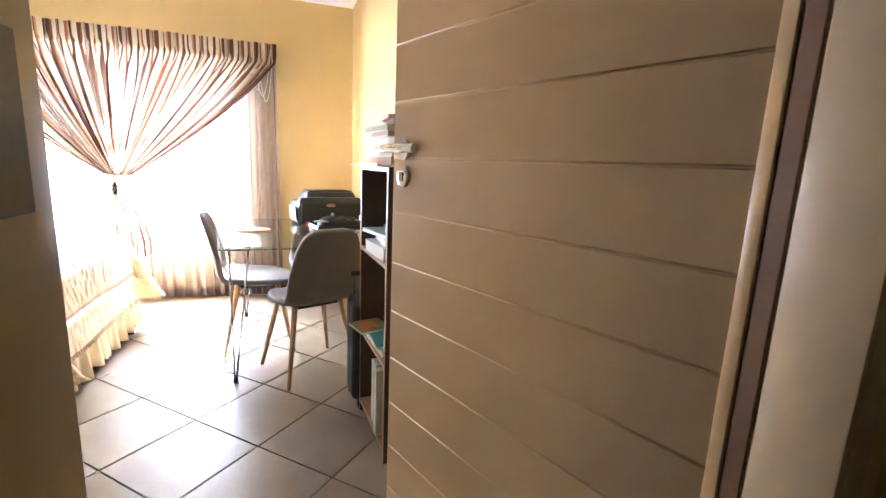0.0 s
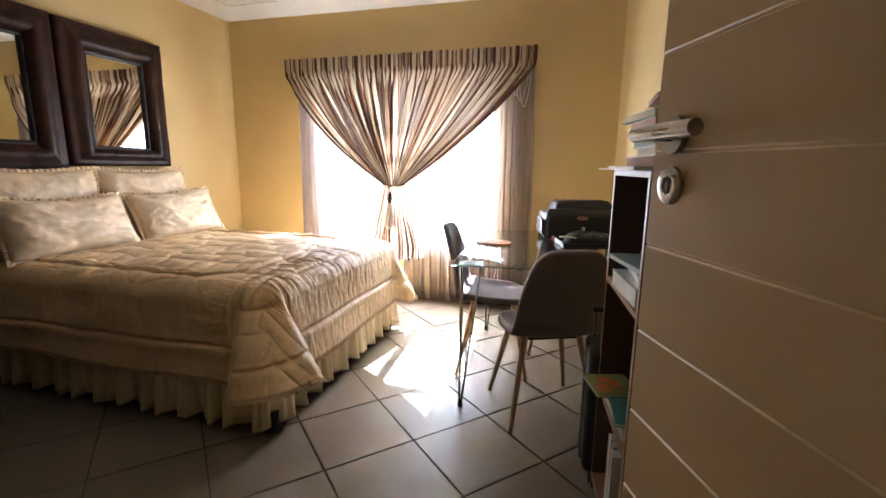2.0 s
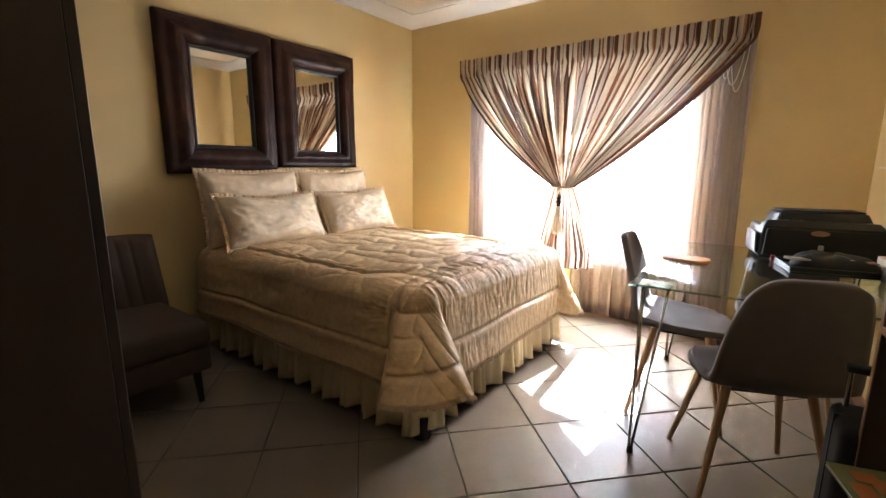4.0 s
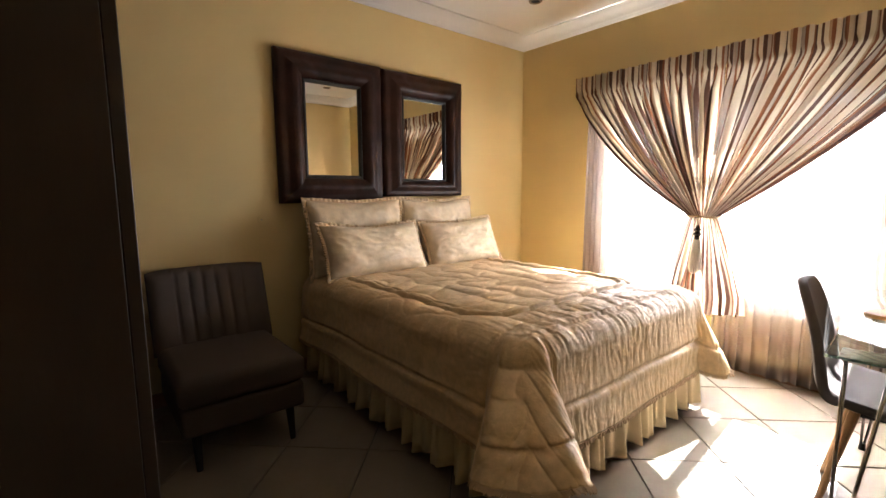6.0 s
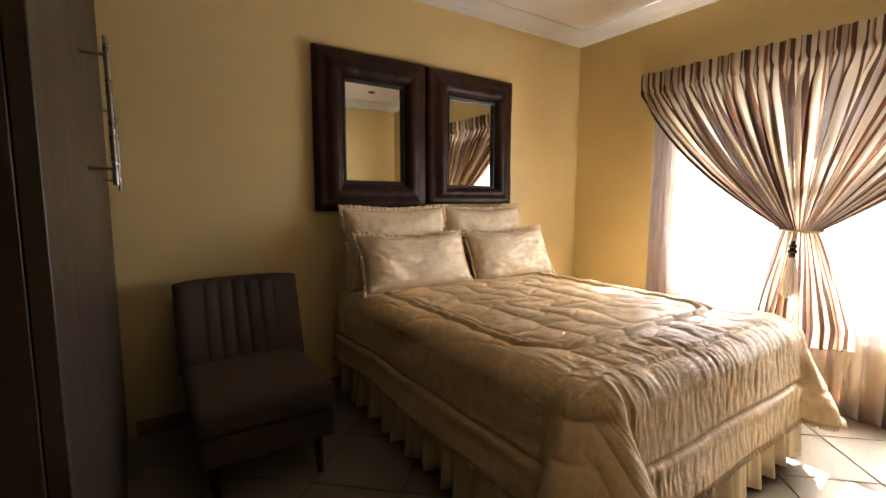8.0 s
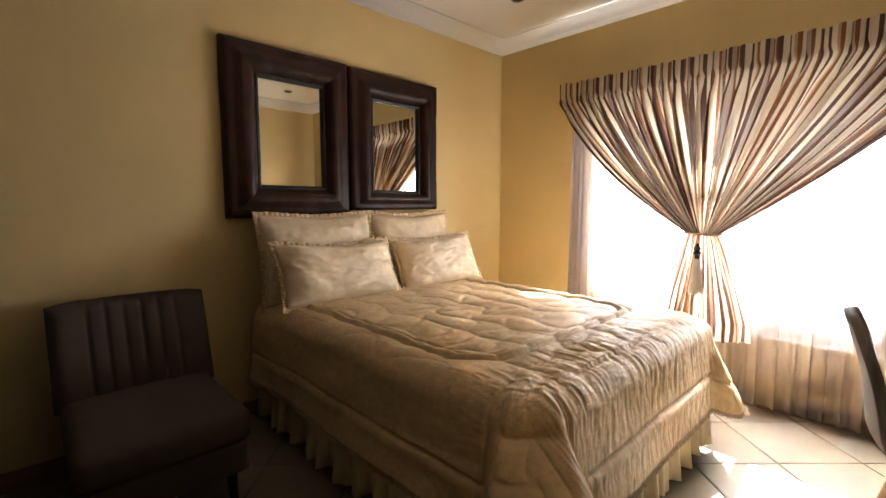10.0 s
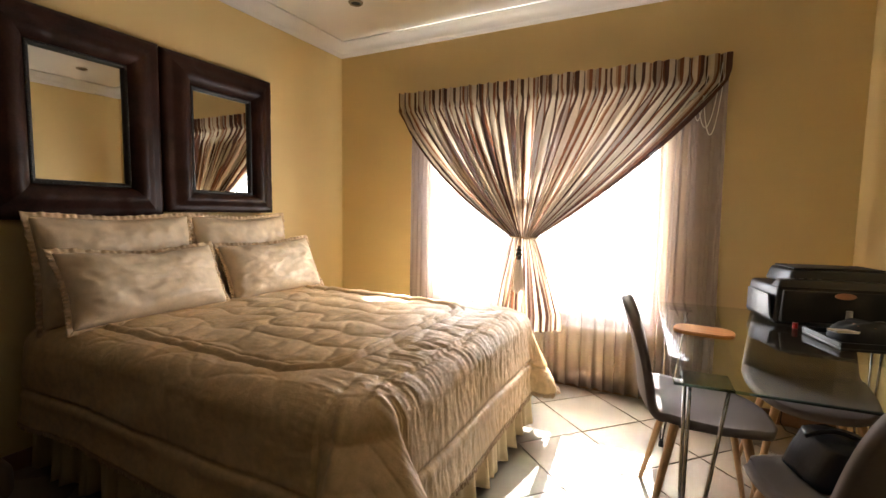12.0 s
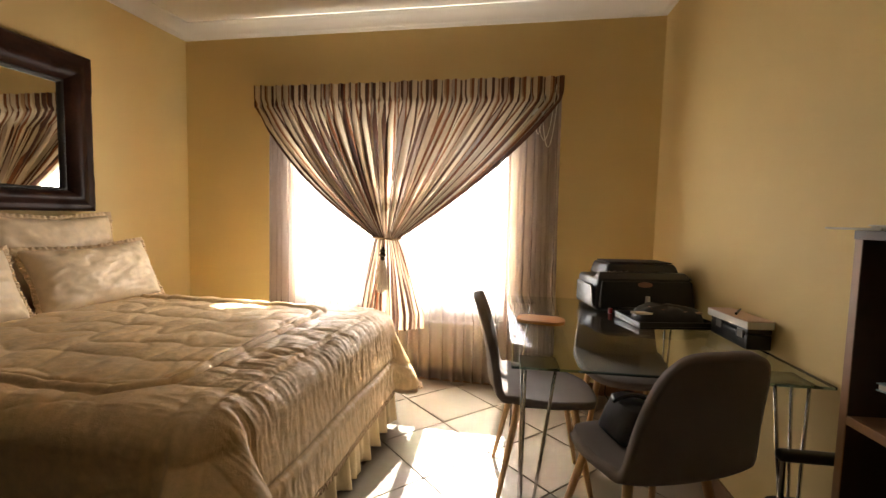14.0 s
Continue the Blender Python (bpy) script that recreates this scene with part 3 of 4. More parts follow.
# pillows
def pillow(w, h, t, seed, label, at, sag=0.0):
    root = thing("pillow", label, "pillow", at, "pillows on the bed")
    N = 64

    def shape(a, b):
        ea, eb = abs(a) ** 3.2, abs(b) ** 3.2
        th = (max(0, 1 - ea) * max(0, 1 - eb)) ** 0.55
        pin = 1 - 0.07 * (1 - abs(b) ** 2) * abs(a) ** 3
        pin2 = 1 - 0.065 * (1 - abs(a) ** 2) * abs(b) ** 3
        rc = 1 - 0.02 * (abs(a) * abs(b)) ** 5
        y = a * w / 2 * pin * rc
        z = b * h / 2 * pin2 * rc
        wr = 0.012 * noise.noise(Vector((a * 2.4 + seed, b * 2.4, seed))) + 0.006 * noise.noise(Vector((a * 6 + seed, b * 7, seed)))
        rid = 1 - 2.4 * abs(noise.noise(Vector((a * 3.5 + seed, b * 3.0 + 1.3 * a, seed + 4))))
        wr += 0.008 * rid * (abs(a) ** 1.5 + 0.35) + 0.003 * noise.noise(Vector((a * 15 + seed, b * 9, seed)))
        cre = 0.008 * math.sin(9 * (a + 0.6 * b) + seed) * (abs(a) * abs(b)) ** 0.5
        return y, z - sag * (1 - abs(a)) * (b > 0) * b, th, wr + cre

    bm = bmesh.new()
    for sgn in (1, -1):
        def f(u, v):
            a, b = 2 * u - 1, 2 * v - 1
            if sgn < 0:
                a = -a
            y, z, th, wr = shape(a, b)
            return (sgn * (th * (t / 2 + wr)), y, z)
        grid(bm, N, N, f)
    bmesh.ops.remove_doubles(bm, verts=bm.verts, dist=1e-4)
    part("cushion", bm, PILLOW, root, "", "all")
    fb = bmesh.new()

    def frill(u, v):
        q4 = 4 * (u % 1.0)
        e, q = int(q4) % 4, q4 - int(q4)
        a, b = [(2 * q - 1, -1), (1, 2 * q - 1), (1 - 2 * q, 1), (-1, 1 - 2 * q)][e]
        y, z, th, wr = shape(a, b)
        oa, ob = [(0, -1), (1, 0), (0, 1), (-1, 0)][e]
        mit = max(0.0, (abs(2 * q - 1) - 0.93) / 0.07)     # mitred at the corners
        if mit > 0:
            oa, ob = (oa + mit * (a / max(abs(a), 1e-6)) * (oa == 0), ob + mit * (b / max(abs(b), 1e-6)) * (ob == 0))
        ph = u * 2 * math.pi * 96
        out = (0.027 + 0.0015 * math.sin(ph * 0.5 + seed) + 0.003 * noise.noise(Vector((u * 60, seed, 0)))) * v - 0.004
        wave = v * (0.004 * math.sin(ph) + 0.012 * noise.noise(Vector((u * 90, seed, 3))))
        return (wave, y + oa * out, z + ob * out)

    grid(fb, 560, 3, frill)
    solid(part("frill", fb, FRILL, root, "brown gathered thread frill", "all"), 0.003, 0)
    return root


pillow(0.74, 0.52, 0.17, 1.0, "large pale jacquard pillow leaning on the wall below the mirror", pose(0.17, -1.905, 0.925, 0, -9, 0), 0.01)
pillow(0.70, 0.52, 0.17, 2.3, "large pale jacquard pillow leaning on the wall in the corner", pose(0.17, -1.175, 0.925, 0, -9, 0), 0.015)
pillow(0.77, 0.36, 0.19, 3.7, "oblong pale fringed pillow propped on the larger one", pose(0.365, -1.885, 0.858, -1, -24, 3), 0.03)
pillow(0.69, 0.36, 0.19, 5.1, "oblong pale fringed pillow propped beside its pair", pose(0.355, -1.11, 0.850, 2, -24, -4), 0.02)


# ---- mirrors ----
def mirror(y0, y1, z0, z1, gy0, gy1, gz0, gz1, label):
    root = thing("wall_mirror", label, "mirror", None, "mirrors over the bed")
    prof = [(0.0, 0.003), (0.0, 0.040), (0.05, 0.056), (0.14, 0.062), (0.24, 0.060), (0.34, 0.066), (0.46, 0.080), (0.58, 0.086), (0.70, 0.080), (0.80, 0.064), (0.86, 0.046), (0.88, 0.040)]
    tr = [(0.88, 0.040), (0.90, 0.044), (0.96, 0.040), (1.0, 0.030), (1.0, 0.022)]
    O = [(y0, z0), (y1, z0), (y1, z1), (y0, z1)]
    I = [(gy0, gz0), (gy1, gz0), (gy1, gz1), (gy0, gz1)]
    for e in range(4):
        a, b = e, (e + 1) % 4
        for pr, name, m in ((prof, "frame_rail", LEATHER), (tr, "inner_trim", BLACKT)):
            bm = bmesh.new()
            n = 24

            def f(u, v, a=a, b=b, pr=pr, n=n):
                i = round(v * (len(pr) - 1))
                k, hgt = pr[i]
                P = [O[a][j] + (I[a][j] - O[a][j]) * k for j in (0, 1)]
                Q = [O[b][j] + (I[b][j] - O[b][j]) * k for j in (0, 1)]
                y, z = P[0] + (Q[0] - P[0]) * u, P[1] + (Q[1] - P[1]) * u
                seam = sum(math.exp(-((u - c) / 0.012) ** 2) for c in (0.24, 0.76)) * (0.004 if hgt > 0.05 else 0)
                band = 0.004 if 0.24 < u < 0.76 and hgt > 0.05 else 0
                return (hgt - seam - band + 0.003 * noise.noise(Vector((y * 14, z * 14, 0))) * (hgt > 0.05), y, z)
            grid(bm, n, len(pr) - 1, f)
            part(name, bm, m, root, "", "all")
    bm = boxm(0.002, 0.012, y0 + 0.01, y1 - 0.01, z0 + 0.01, z1 - 0.01)
    part("backing", bm, BLACKM, root, smooth=False)
    part("glass", boxm(0.016, 0.022, gy0 - 0.004, gy1 + 0.004, gz0 - 0.004, gz1 + 0.004), MIRROR, root, "clear bevelled mirror glass", False)
    st = bmesh.new()
    for a in range(4):
        (py, pz), (qy, qz) = I[a], I[(a + 1) % 4]
        n = int(math.dist((py, pz), (qy, qz)) / 0.022)
        for k in range(n):
            t = (k + 0.5) / n
            oy, oz = [(0, -1), (1, 0), (0, 1), (-1, 0)][a]
            bmesh.ops.create_icosphere(st, subdivisions=1, radius=0.005, matrix=Matrix.Translation((0.043, py + (qy - py) * t + oy * 0.016, pz + (qz - pz) * t + oz * 0.016)))
    tagged(part("studs", st, BLACKT, root, "row of small dark metal studs"), kind="stuff")


mirror(-2.392, -1.622, 1.160, 2.134, -2.192, -1.808, 1.350, 1.950, "large square mirror in a padded dark brown leather frame")
mirror(-1.612, -0.835, 1.200, 2.128, -1.414, -1.026, 1.337, 1.938, "square leather framed mirror hanging next to its pair")

# ---- armchair ----
ac = thing("slipper_chair", "low armless grey chair with a channelled back", "chair")
AY = -2.865


part("seat", boxm(0.24, 0.87, AY - 0.29, AY + 0.27, 0.30, 0.435, 0.045, 5), ARMF, ac, "thick upholstered seat")
part("seat_base", boxm(0.25, 0.85, AY - 0.28, AY + 0.26, 0.17, 0.30, 0.02, 5), ARMF, ac)
bk = bmesh.new()


def back_at(u, v):
    y = AY - 0.305 + 0.60 * u
    z = 0.40 + 0.42 * v
    curve = 0.06 * (2 * u - 1) ** 2
    ch = 0.012 * abs(math.sin(u * math.pi * 9)) ** 0.5 if 0.22 < u < 0.78 else 0.006
    edge = (1 - (2 * u - 1) ** 12) * (1 - max(0, (v - 0.86) / 0.14) ** 3)
    return (0.30 - 0.14 * v + curve * 0.7 + ch * (v > 0.02) - 0.05 * (1 - edge), y, z - 0.012 * (2 * u - 1) ** 6)


grid(bk, 72, 16, back_at)
b_ = part("backrest", bk, ARMF, ac, "curved back with vertical stitched channels", "all")
solid(b_, 0.085, -1)
for x in (0.31, 0.79):
    for y in (AY - 0.22, AY + 0.20):
        part("leg", tube(bmesh.new(), [(x, y, 0.18), (x + (0.03 if x > 0.5 else -0.03), y, 0.0)], 0.022, 12, 0.013), BLACKM, ac, "short dark tapered leg")

# ---- curtains ----
TIE = Vector((1.765, -0.225, 1.062))
RAIL = (0.675, 2.905)
ZT = 2.152


def curtain(side, seed):
    bm = bmesh.new()
    xo = RAIL[0] if side < 0 else RAIL[1]
    nf = 15

    def f(u, v):
        # u: 0 at the outer edge, 1 at the middle; v: down
        x0 = xo + (1.79 - xo) * u
        ph = 2 * math.pi * (u * nf + 0.7 * noise.noise(Vector((u * 9, seed, 0))))
        if v < 0.14:
            k = v / 0.14
            tape = math.exp(-((k - 0.92) / 0.16) ** 2)
            amp = 0.020 * (1 - 0.5 * tape)
            return (x0 + 0.010 * math.sin(ph + 1.2) * (1 - tape), -0.105 - amp * (1 + math.sin(ph)) - 0.010 * math.sin(3 * ph + seed) * tape, ZT - 0.145 * k)
        zt = ZT - 0.145
        xt = TIE.x + side * (1 - u) * 0.085
        if v < 0.70:
            s = (v - 0.14) / 0.56
            e = 1 - u
            x = x0 + (xt - x0) * (s ** (1.0 + 0.12 * (1 - e)))
            z = zt + (TIE.z - zt) * s - 0.085 * (e ** 1.5) * 4 * s * (1 - s) * (0.75 + 0.5 * (1 - s))
            y = -0.11 + (TIE.y + 0.11) * s ** 1.5
            fade = step(0.0, 0.16, s)
            am = (0.35 + 0.65 * fade) * (0.030 * (1 - s) + 0.018 * s + 0.022 * math.sin(math.pi * s))
            y -= am * (1 + math.sin(ph)) + 0.012 * math.sin(2.3 * ph + 4 * s + seed) * math.sin(math.pi * s)
            x += 0.016 * math.sin(ph + 1.3 + 2 * s) * (1 - s) * fade
            # doubled edge
            if u < 0.035:
                y -= 0.03 * math.sin(math.pi * s)
            return (x, y, z)
        return None

    def tail(u, s):
        ph = 2 * math.pi * (u * 4.2 + 0.35 * noise.noise(Vector((u * 5, seed, s * 1.5))))
        w = 0.080 + (0.185 if side > 0 else 0.105) * min(1, s * 1.2) ** 0.8
        x = TIE.x + side * (1 - u) * w + 0.016 * math.sin(ph + 1) * s
        y = TIE.y - 0.045 * (1 + math.sin(ph)) * (0.45 + 0.9 * s) + 0.03 * s + 0.012 * math.sin(2.6 * ph + 3 * s) * s
        zb = 0.40 + 0.05 * (1 - u) * (side > 0) + 0.02 * math.sin(ph)
        return (x, y, TIE.z + (zb - TIE.z) * s)

    root = thing("curtain", "brown and cream striped satin curtain gathered to a tie", "curtain", None, "window curtains")
    grid(bm, 240, 44, lambda u, v: f(u, v * 0.6999), uv=lambda u, v: (0.2 if u < 0.02 else u * 6.4 + 0.13 * seed, v))
    part("drape", bm, STRIPED, root, "", "all")
    bm = bmesh.new()
    grid(bm, 110, 24, tail, uv=lambda u, v: (u * 2.3 + 0.3 * seed, v))
    part("tail", bm, STRIPED, root, "loose end below the tie", "all")
    return root


curtain(-1, 1.0)
curtain(1, 2.6)


def net(x0, x1, xd, nd, seed):
    """A net from x0 at the middle to x1 at the side, pushed into close folds beyond xd."""
    bm = bmesh.new()
    out = 1 if x1 > x0 else -1

    def f(u, v):
        if u < 0.45:
            k = u / 0.45
            x, ph, thick = x0 + (xd - x0) * k, 2 * math.pi * 11 * k, 0.0
        else:
            k = (u - 0.45) / 0.55
            x, ph, thick = xd + (x1 - xd) * k, 2 * math.pi * (11 + nd * k), min(1.0, 6 * k)
        ph += 3.5 * noise.noise(Vector((u * 7, seed, 0))) + 0.7 * noise.noise(Vector((u * 4, v * 2, seed)))
        wild = 0.75 + 0.9 * noise.noise(Vector((u * 11, seed, 4)))
        a = (0.012 + 0.022 * v) * wild
        x += out * (0.017 + 0.008 * thick) * wild * math.sin(ph + 1) + out * 0.02 * v * k
        y = -0.072 - a * math.sin(ph) - 0.006 * math.sin(2.3 * ph + seed)
        return (x, y, 2.09 - 2.058 * v)

    grid(bm, 340, 24, f)
    ob = tagged(part("sheer_curtain", bm, SHEER, None, "", "all"), "mauve grey sheer voile curtain hanging to the floor", "curtain", "sheer curtains")
    hb = bmesh.new()
    grid(hb, 340, 1, lambda u, v: tuple(Vector(f(u, 0.965 + 0.035 * v)) + Vector((0, -0.002, 0))))
    part("hem", hb, HEM, ob, "doubled darker hem", "all")


net(1.74, 0.79, 0.95, 5, 1.0)
net(1.78, 2.89, 2.64, 7, 4.0)
rl = thing("curtain_rail", "white curtain rail with small end stops", "curtain rail")
part("track", boxm(0.68, 2.90, -0.10, -0.078, 2.112, 2.135, 0.003), WHITEP, rl)
for x in (0.70, 1.79, 2.88):
    part("bracket", boxm(x - 0.012, x + 0.012, -0.08, -0.001, 2.115, 2.145, 0.003), WHITEP, rl)
part("cleat", boxm(2.70, 2.80, -0.125, -0.108, 1.905, 1.95, 0.012, 3), WHITEP, rl, "cream plastic cord holder")
for k, (xa, xb, zl) in enumerate(((2.75, 2.868, 1.63), (2.78, 2.885, 1.58), (2.73, 2.80, 1.68))):
    part("pull_cord", tube(bmesh.new(), [(xa + (xb - xa) * s, -0.128 - 0.01 * math.sin(3 * s + k), 1.93 + 0.17 * s - (1.93 - zl) * 4 * s * (1 - s) * 0.9) for s in [i / 16 for i in range(17)]], 0.0022, 6), WHITEP, rl)

tb = thing("tieback", "cream cord tieback with a beaded silver tassel", "tassel")
part("cord", tube(bmesh.new(), [(TIE.x + 0.098 * math.cos(a), TIE.y - 0.02 + 0.06 * math.sin(a), TIE.z + 0.004 * math.sin(2 * a)) for a in [2 * math.pi * k / 40 for k in range(40)]], 0.006, 8, closed=True), FRINGE, tb)
TX, TY = TIE.x - 0.005, TIE.y - 0.095
part("loop", tube(bmesh.new(), [(TX, TY, 1.06), (TX, TY - 0.004, 1.03), (TX, TY, 1.005)], 0.006, 8), FRINGE, tb)
bm = bmesh.new()
for z, r, hh in ((1.0, 0.012, 0.016), (0.978, 0.021, 0.028), (0.950, 0.024, 0.030), (0.925, 0.017, 0.022)):
    bmesh.ops.create_uvsphere(bm, u_segments=20, v_segments=10, radius=1, matrix=Matrix.LocRotScale((TX, TY, z), None, (r, r, hh * 0.6)))
part("bead", bm, mat("tassel_bead", (0.05, 0.04, 0.035), 0.2, 0.2, 20, 100, 0.0, metal=0.6), tb, "dark glossy turned bead")
bm = bmesh.new()
for k in range(46):
    a = k * 2.39996
    r = 0.026 * math.sqrt((k + 0.5) / 46)
    tube(bm, [(TX + r * 0.6 * math.cos(a), TY + r * 0.6 * math.sin(a), 0.915), (TX + r * 1.2 * math.cos(a), TY + r * 1.2 * math.sin(a), 0.82), (TX + r * 1.6 * math.cos(a), TY + r * 1.6 * math.sin(a), 0.705 + 0.012 * math.sin(k))], 0.0024, 5)
part("tassel", bm, mat("tassel_thread", (0.46, 0.44, 0.42), 0.45, 0.1, 30, 200, 0.1, sheen=0.4), tb, "silver grey silk threads")

# ---- table ----
tbl = thing("dining_table", "rectangular clear glass table on steel hairpin legs", "table", pose(2.678, -1.815, 0, 0, 0, 3.1))
TWD, TLN, TZ = 0.92, 1.26, 0.766
gt = part("tabletop", boxm(0, TWD, 0, TLN, TZ - 0.010, TZ, 0.0025), CLEAR, tbl, "clear greenish glass top")
gt.data.materials.append(GLASS)
gt.data.materials.append(RIMG)
for pl in gt.data.polygons:
    pl.material_index = 1 if pl.normal.z > 0.9 else 0 if pl.normal.z < -0.9 else 2
for cx, cy in ((0, 0), (TWD, 0), (0, TLN), (TWD, TLN)):
    sx, sy = (1 if cx == 0 else -1), (1 if cy == 0 else -1)
    px, py = cx + sx * 0.09, cy + sy * 0.09
    lg = part("leg", bmesh.new(), CHROME, tbl, "chromed steel hairpin rods")
    bm = bmesh.new()
    fx, fy = cx + sx * 0.05, cy + sy * 0.065
    for ox, oy in ((-0.05, 0.045), (0.05, -0.045), (-0.045, -0.045)):
        top = (px + sx * ox, py + sy * oy, TZ - 0.016)
        tube(bm, [top, (fx + sx * ox * 0.12, fy + sy * oy * 0.12, 0.03)], 0.0052, 10)
    bm.to_mesh(lg.data)
    bm.free()
    lg.data.shade_smooth()
    part("plate", boxm(px - 0.062, px + 0.062, py - 0.062, py + 0.062, TZ - 0.0165, TZ - 0.0105, 0.002, 1), CHROME, lg)
    part("rubber_foot", disc(bmesh.new(), (fx, fy, 0.016), 0.013, 0.032, 'z', 16, 0.011), BLACKM, lg, "black rubber foot")


# ---- chairs ----
def rounded(a, q, n):
    """Square to superellipse: the same point with the square's corners rounded off."""
    return a * (1 - 0.5 * q ** n) ** (1 / n), q * (1 - 0.5 * abs(a) ** n) ** (1 / n)


def chair_shell(u, v):
    """v runs from the seat's front edge to the top of the back."""
    a = 2 * u - 1
    w = 0.228
    if v < 0.45:
        k = v / 0.45
        ar, f = rounded(a, 1 - k, 3.0)     # f is 1 at the front edge
        y = -0.15 + 0.375 * f
        z = 0.462 - 0.018 * math.sin(math.pi * (1 - f)) - 0.022 * f ** 8
        x = ar * w
        lift = 0.030 * abs(a) ** 3 * (1 - f ** 4)
        wing = 0.0
    elif v < 0.62:
        k = (v - 0.45) / 0.17
        an = k * radians(76)
        y, z = -0.15 - 0.085 * math.sin(an), 0.462 + 0.089 * (1 - math.cos(an))
        x = a * (w - 0.012 * k)
        lift = 0.030 * abs(a) ** 3 * (1 - k)
        wing = 0.030 * a * a * k * k * (3 - 2 * k)
    else:
        k = (v - 0.62) / 0.38
        ar, kk = rounded(a, max(0.0, (k - 0.25) / 0.75), 4.6)
        kk = 0.25 + 0.75 * kk if k > 0.25 else k
        y, z = -0.2325 - 0.078 * kk + 0.012 * math.sin(math.pi * kk), 0.5297 + 0.352 * kk
        x = ar * 0.216 * (1 - 0.25 * kk ** 1.2)
        lift = 0.0
        wing = 0.030 * a * a * (1 - 0.5 * k)
    return Vector((x, y + wing, z + lift))


def dining_chair(label, at):
    root = thing("dining_chair", label, "chair", at, "chairs round the table")
    bm = bmesh.new()
    grid(bm, 24, 64, chair_shell)
    s = part("shell", bm, CHAIRF, root, "padded one-piece upholstered seat and back", "all")
    solid(s, 0.030, 0)
    bm = boxm(-0.13, 0.13, -0.12, 0.13, 0.418, 0.430, 0.003)
    part("under_frame", bm, BLACKM, root)
    for sx in (-1, 1):
        for sy in (-1, 1):
            part("leg", tube(bmesh.new(), [(sx * 0.135, sy * 0.115 + 0.0, 0.435), (sx * 0.215, sy * 0.205, 0.0)], 0.0165, 14, 0.0095), LEGWOOD, root, "tapered round beech leg")
    return root


ch = dining_chair("padded taupe fabric dining chair with splayed beech legs", pose(2.805, -1.175, 0, 0, 0, -85))
copy_thing(ch, pose(3.122, -1.64, 0, 0, 0, 23))["label"] = "padded taupe dining chair with a dark bag on its seat"
copy_thing(ch, pose(3.225, -0.785, 0, 0, 0, 180))["label"] = "padded taupe dining chair pushed in under the glass table"

bg = thing("handbag", "dark navy leather bag slumped on the chair seat", "bag", pose(3.085, -1.56, 0.472, 0, 0, 18))
bm = bmesh.new()


def bag_at(u, v):
    a, b = 2 * math.pi * u, v
    r = 1 - 0.10 * b
    sq = (abs(math.cos(a)) ** 4 + abs(math.sin(a)) ** 4) ** -0.25
    return (0.075 * sq * math.cos(a) * r + 0.02 * b, 0.105 * sq * math.sin(a) * r - 0.03 * b, 0.125 * b + 0.012 * noise.noise(Vector((math.cos(a) * 2, math.sin(a) * 2, b * 3))))


grid(bm, 32, 10, bag_at)
bmesh.ops.remove_doubles(bm, verts=bm.verts, dist=1e-4)
bmesh.ops.holes_fill(bm, edges=bm.edges, sides=64)
part("body", bm, mat("navy_leather", (0.012, 0.014, 0.022), 0.32, 0.2, 10, 120, 0.3), bg, "", "all")
part("strap", tube(bmesh.new(), [(-0.07 + 0.14 * k / 10, -0.02, 0.124 + 0.02 * math.sin(math.pi * k / 10)) for k in range(11)], 0.006, 8), BLACKM, bg)


# ---- on the table ----
TT = TZ + 0.0005
bd = tagged(part("serving_board", bmesh.new(), flat("x", (0.5, 0.25, 0.1)), None), "round-ended orange brown wooden board on the glass", "board")
bm = boxm(-0.105, 0.105, -0.07, 0.075, 0.0, 0.014)
bmesh.ops.bevel(bm, geom=[e for e in bm.edges if abs(e.verts[0].co.z - e.verts[1].co.z) > 0.01], offset=0.055, segments=8, affect='EDGES', profile=0.5)
bmesh.ops.bevel(bm, geom=[e for e in bm.edges if abs(e.verts[0].co.z - e.verts[1].co.z) < 1e-5 and len(e.link_faces) == 2 and abs(e.link_faces[0].normal.z) + abs(e.link_faces[1].normal.z) > 0.5], offset=0.004, segments=2, affect='EDGES')
bm.to_mesh(bd.data)
bm.free()
bd.data.materials.clear()
bd.data.materials.append(mat("board_wood", (0.60, 0.25, 0.055), 0.6, 0.25, 4, 40, 0.1, stretch=(1, 9, 1), spec=0.25))
bd.matrix_basis = pose(2.785, -1.185, TT, 0, 0, -6)

pr = thing("printer", "black multifunction printer with a closed scanner lid", "printer", pose(3.285, -0.655, TT, 0, 0, 13))


def tapered(x0, x1, y0, y1, z0, z1, inset, front, bevel):
    """A moulded case narrowing to the top, its front leaning back."""
    bm = bmesh.new()
    bmesh.ops.create_cube(bm, size=1)
    for q in bm.verts:
        hi = q.co.z > 0
        q.co = Vector(((x1 - inset * hi) if q.co.x > 0 else (x0 + inset * hi), y1 if q.co.y > 0 else (y0 + front * hi), z1 if hi else z0))
    bmesh.ops.bevel(bm, geom=list(bm.edges), offset=bevel, segments=3, affect='EDGES', profile=0.5)
    return bm


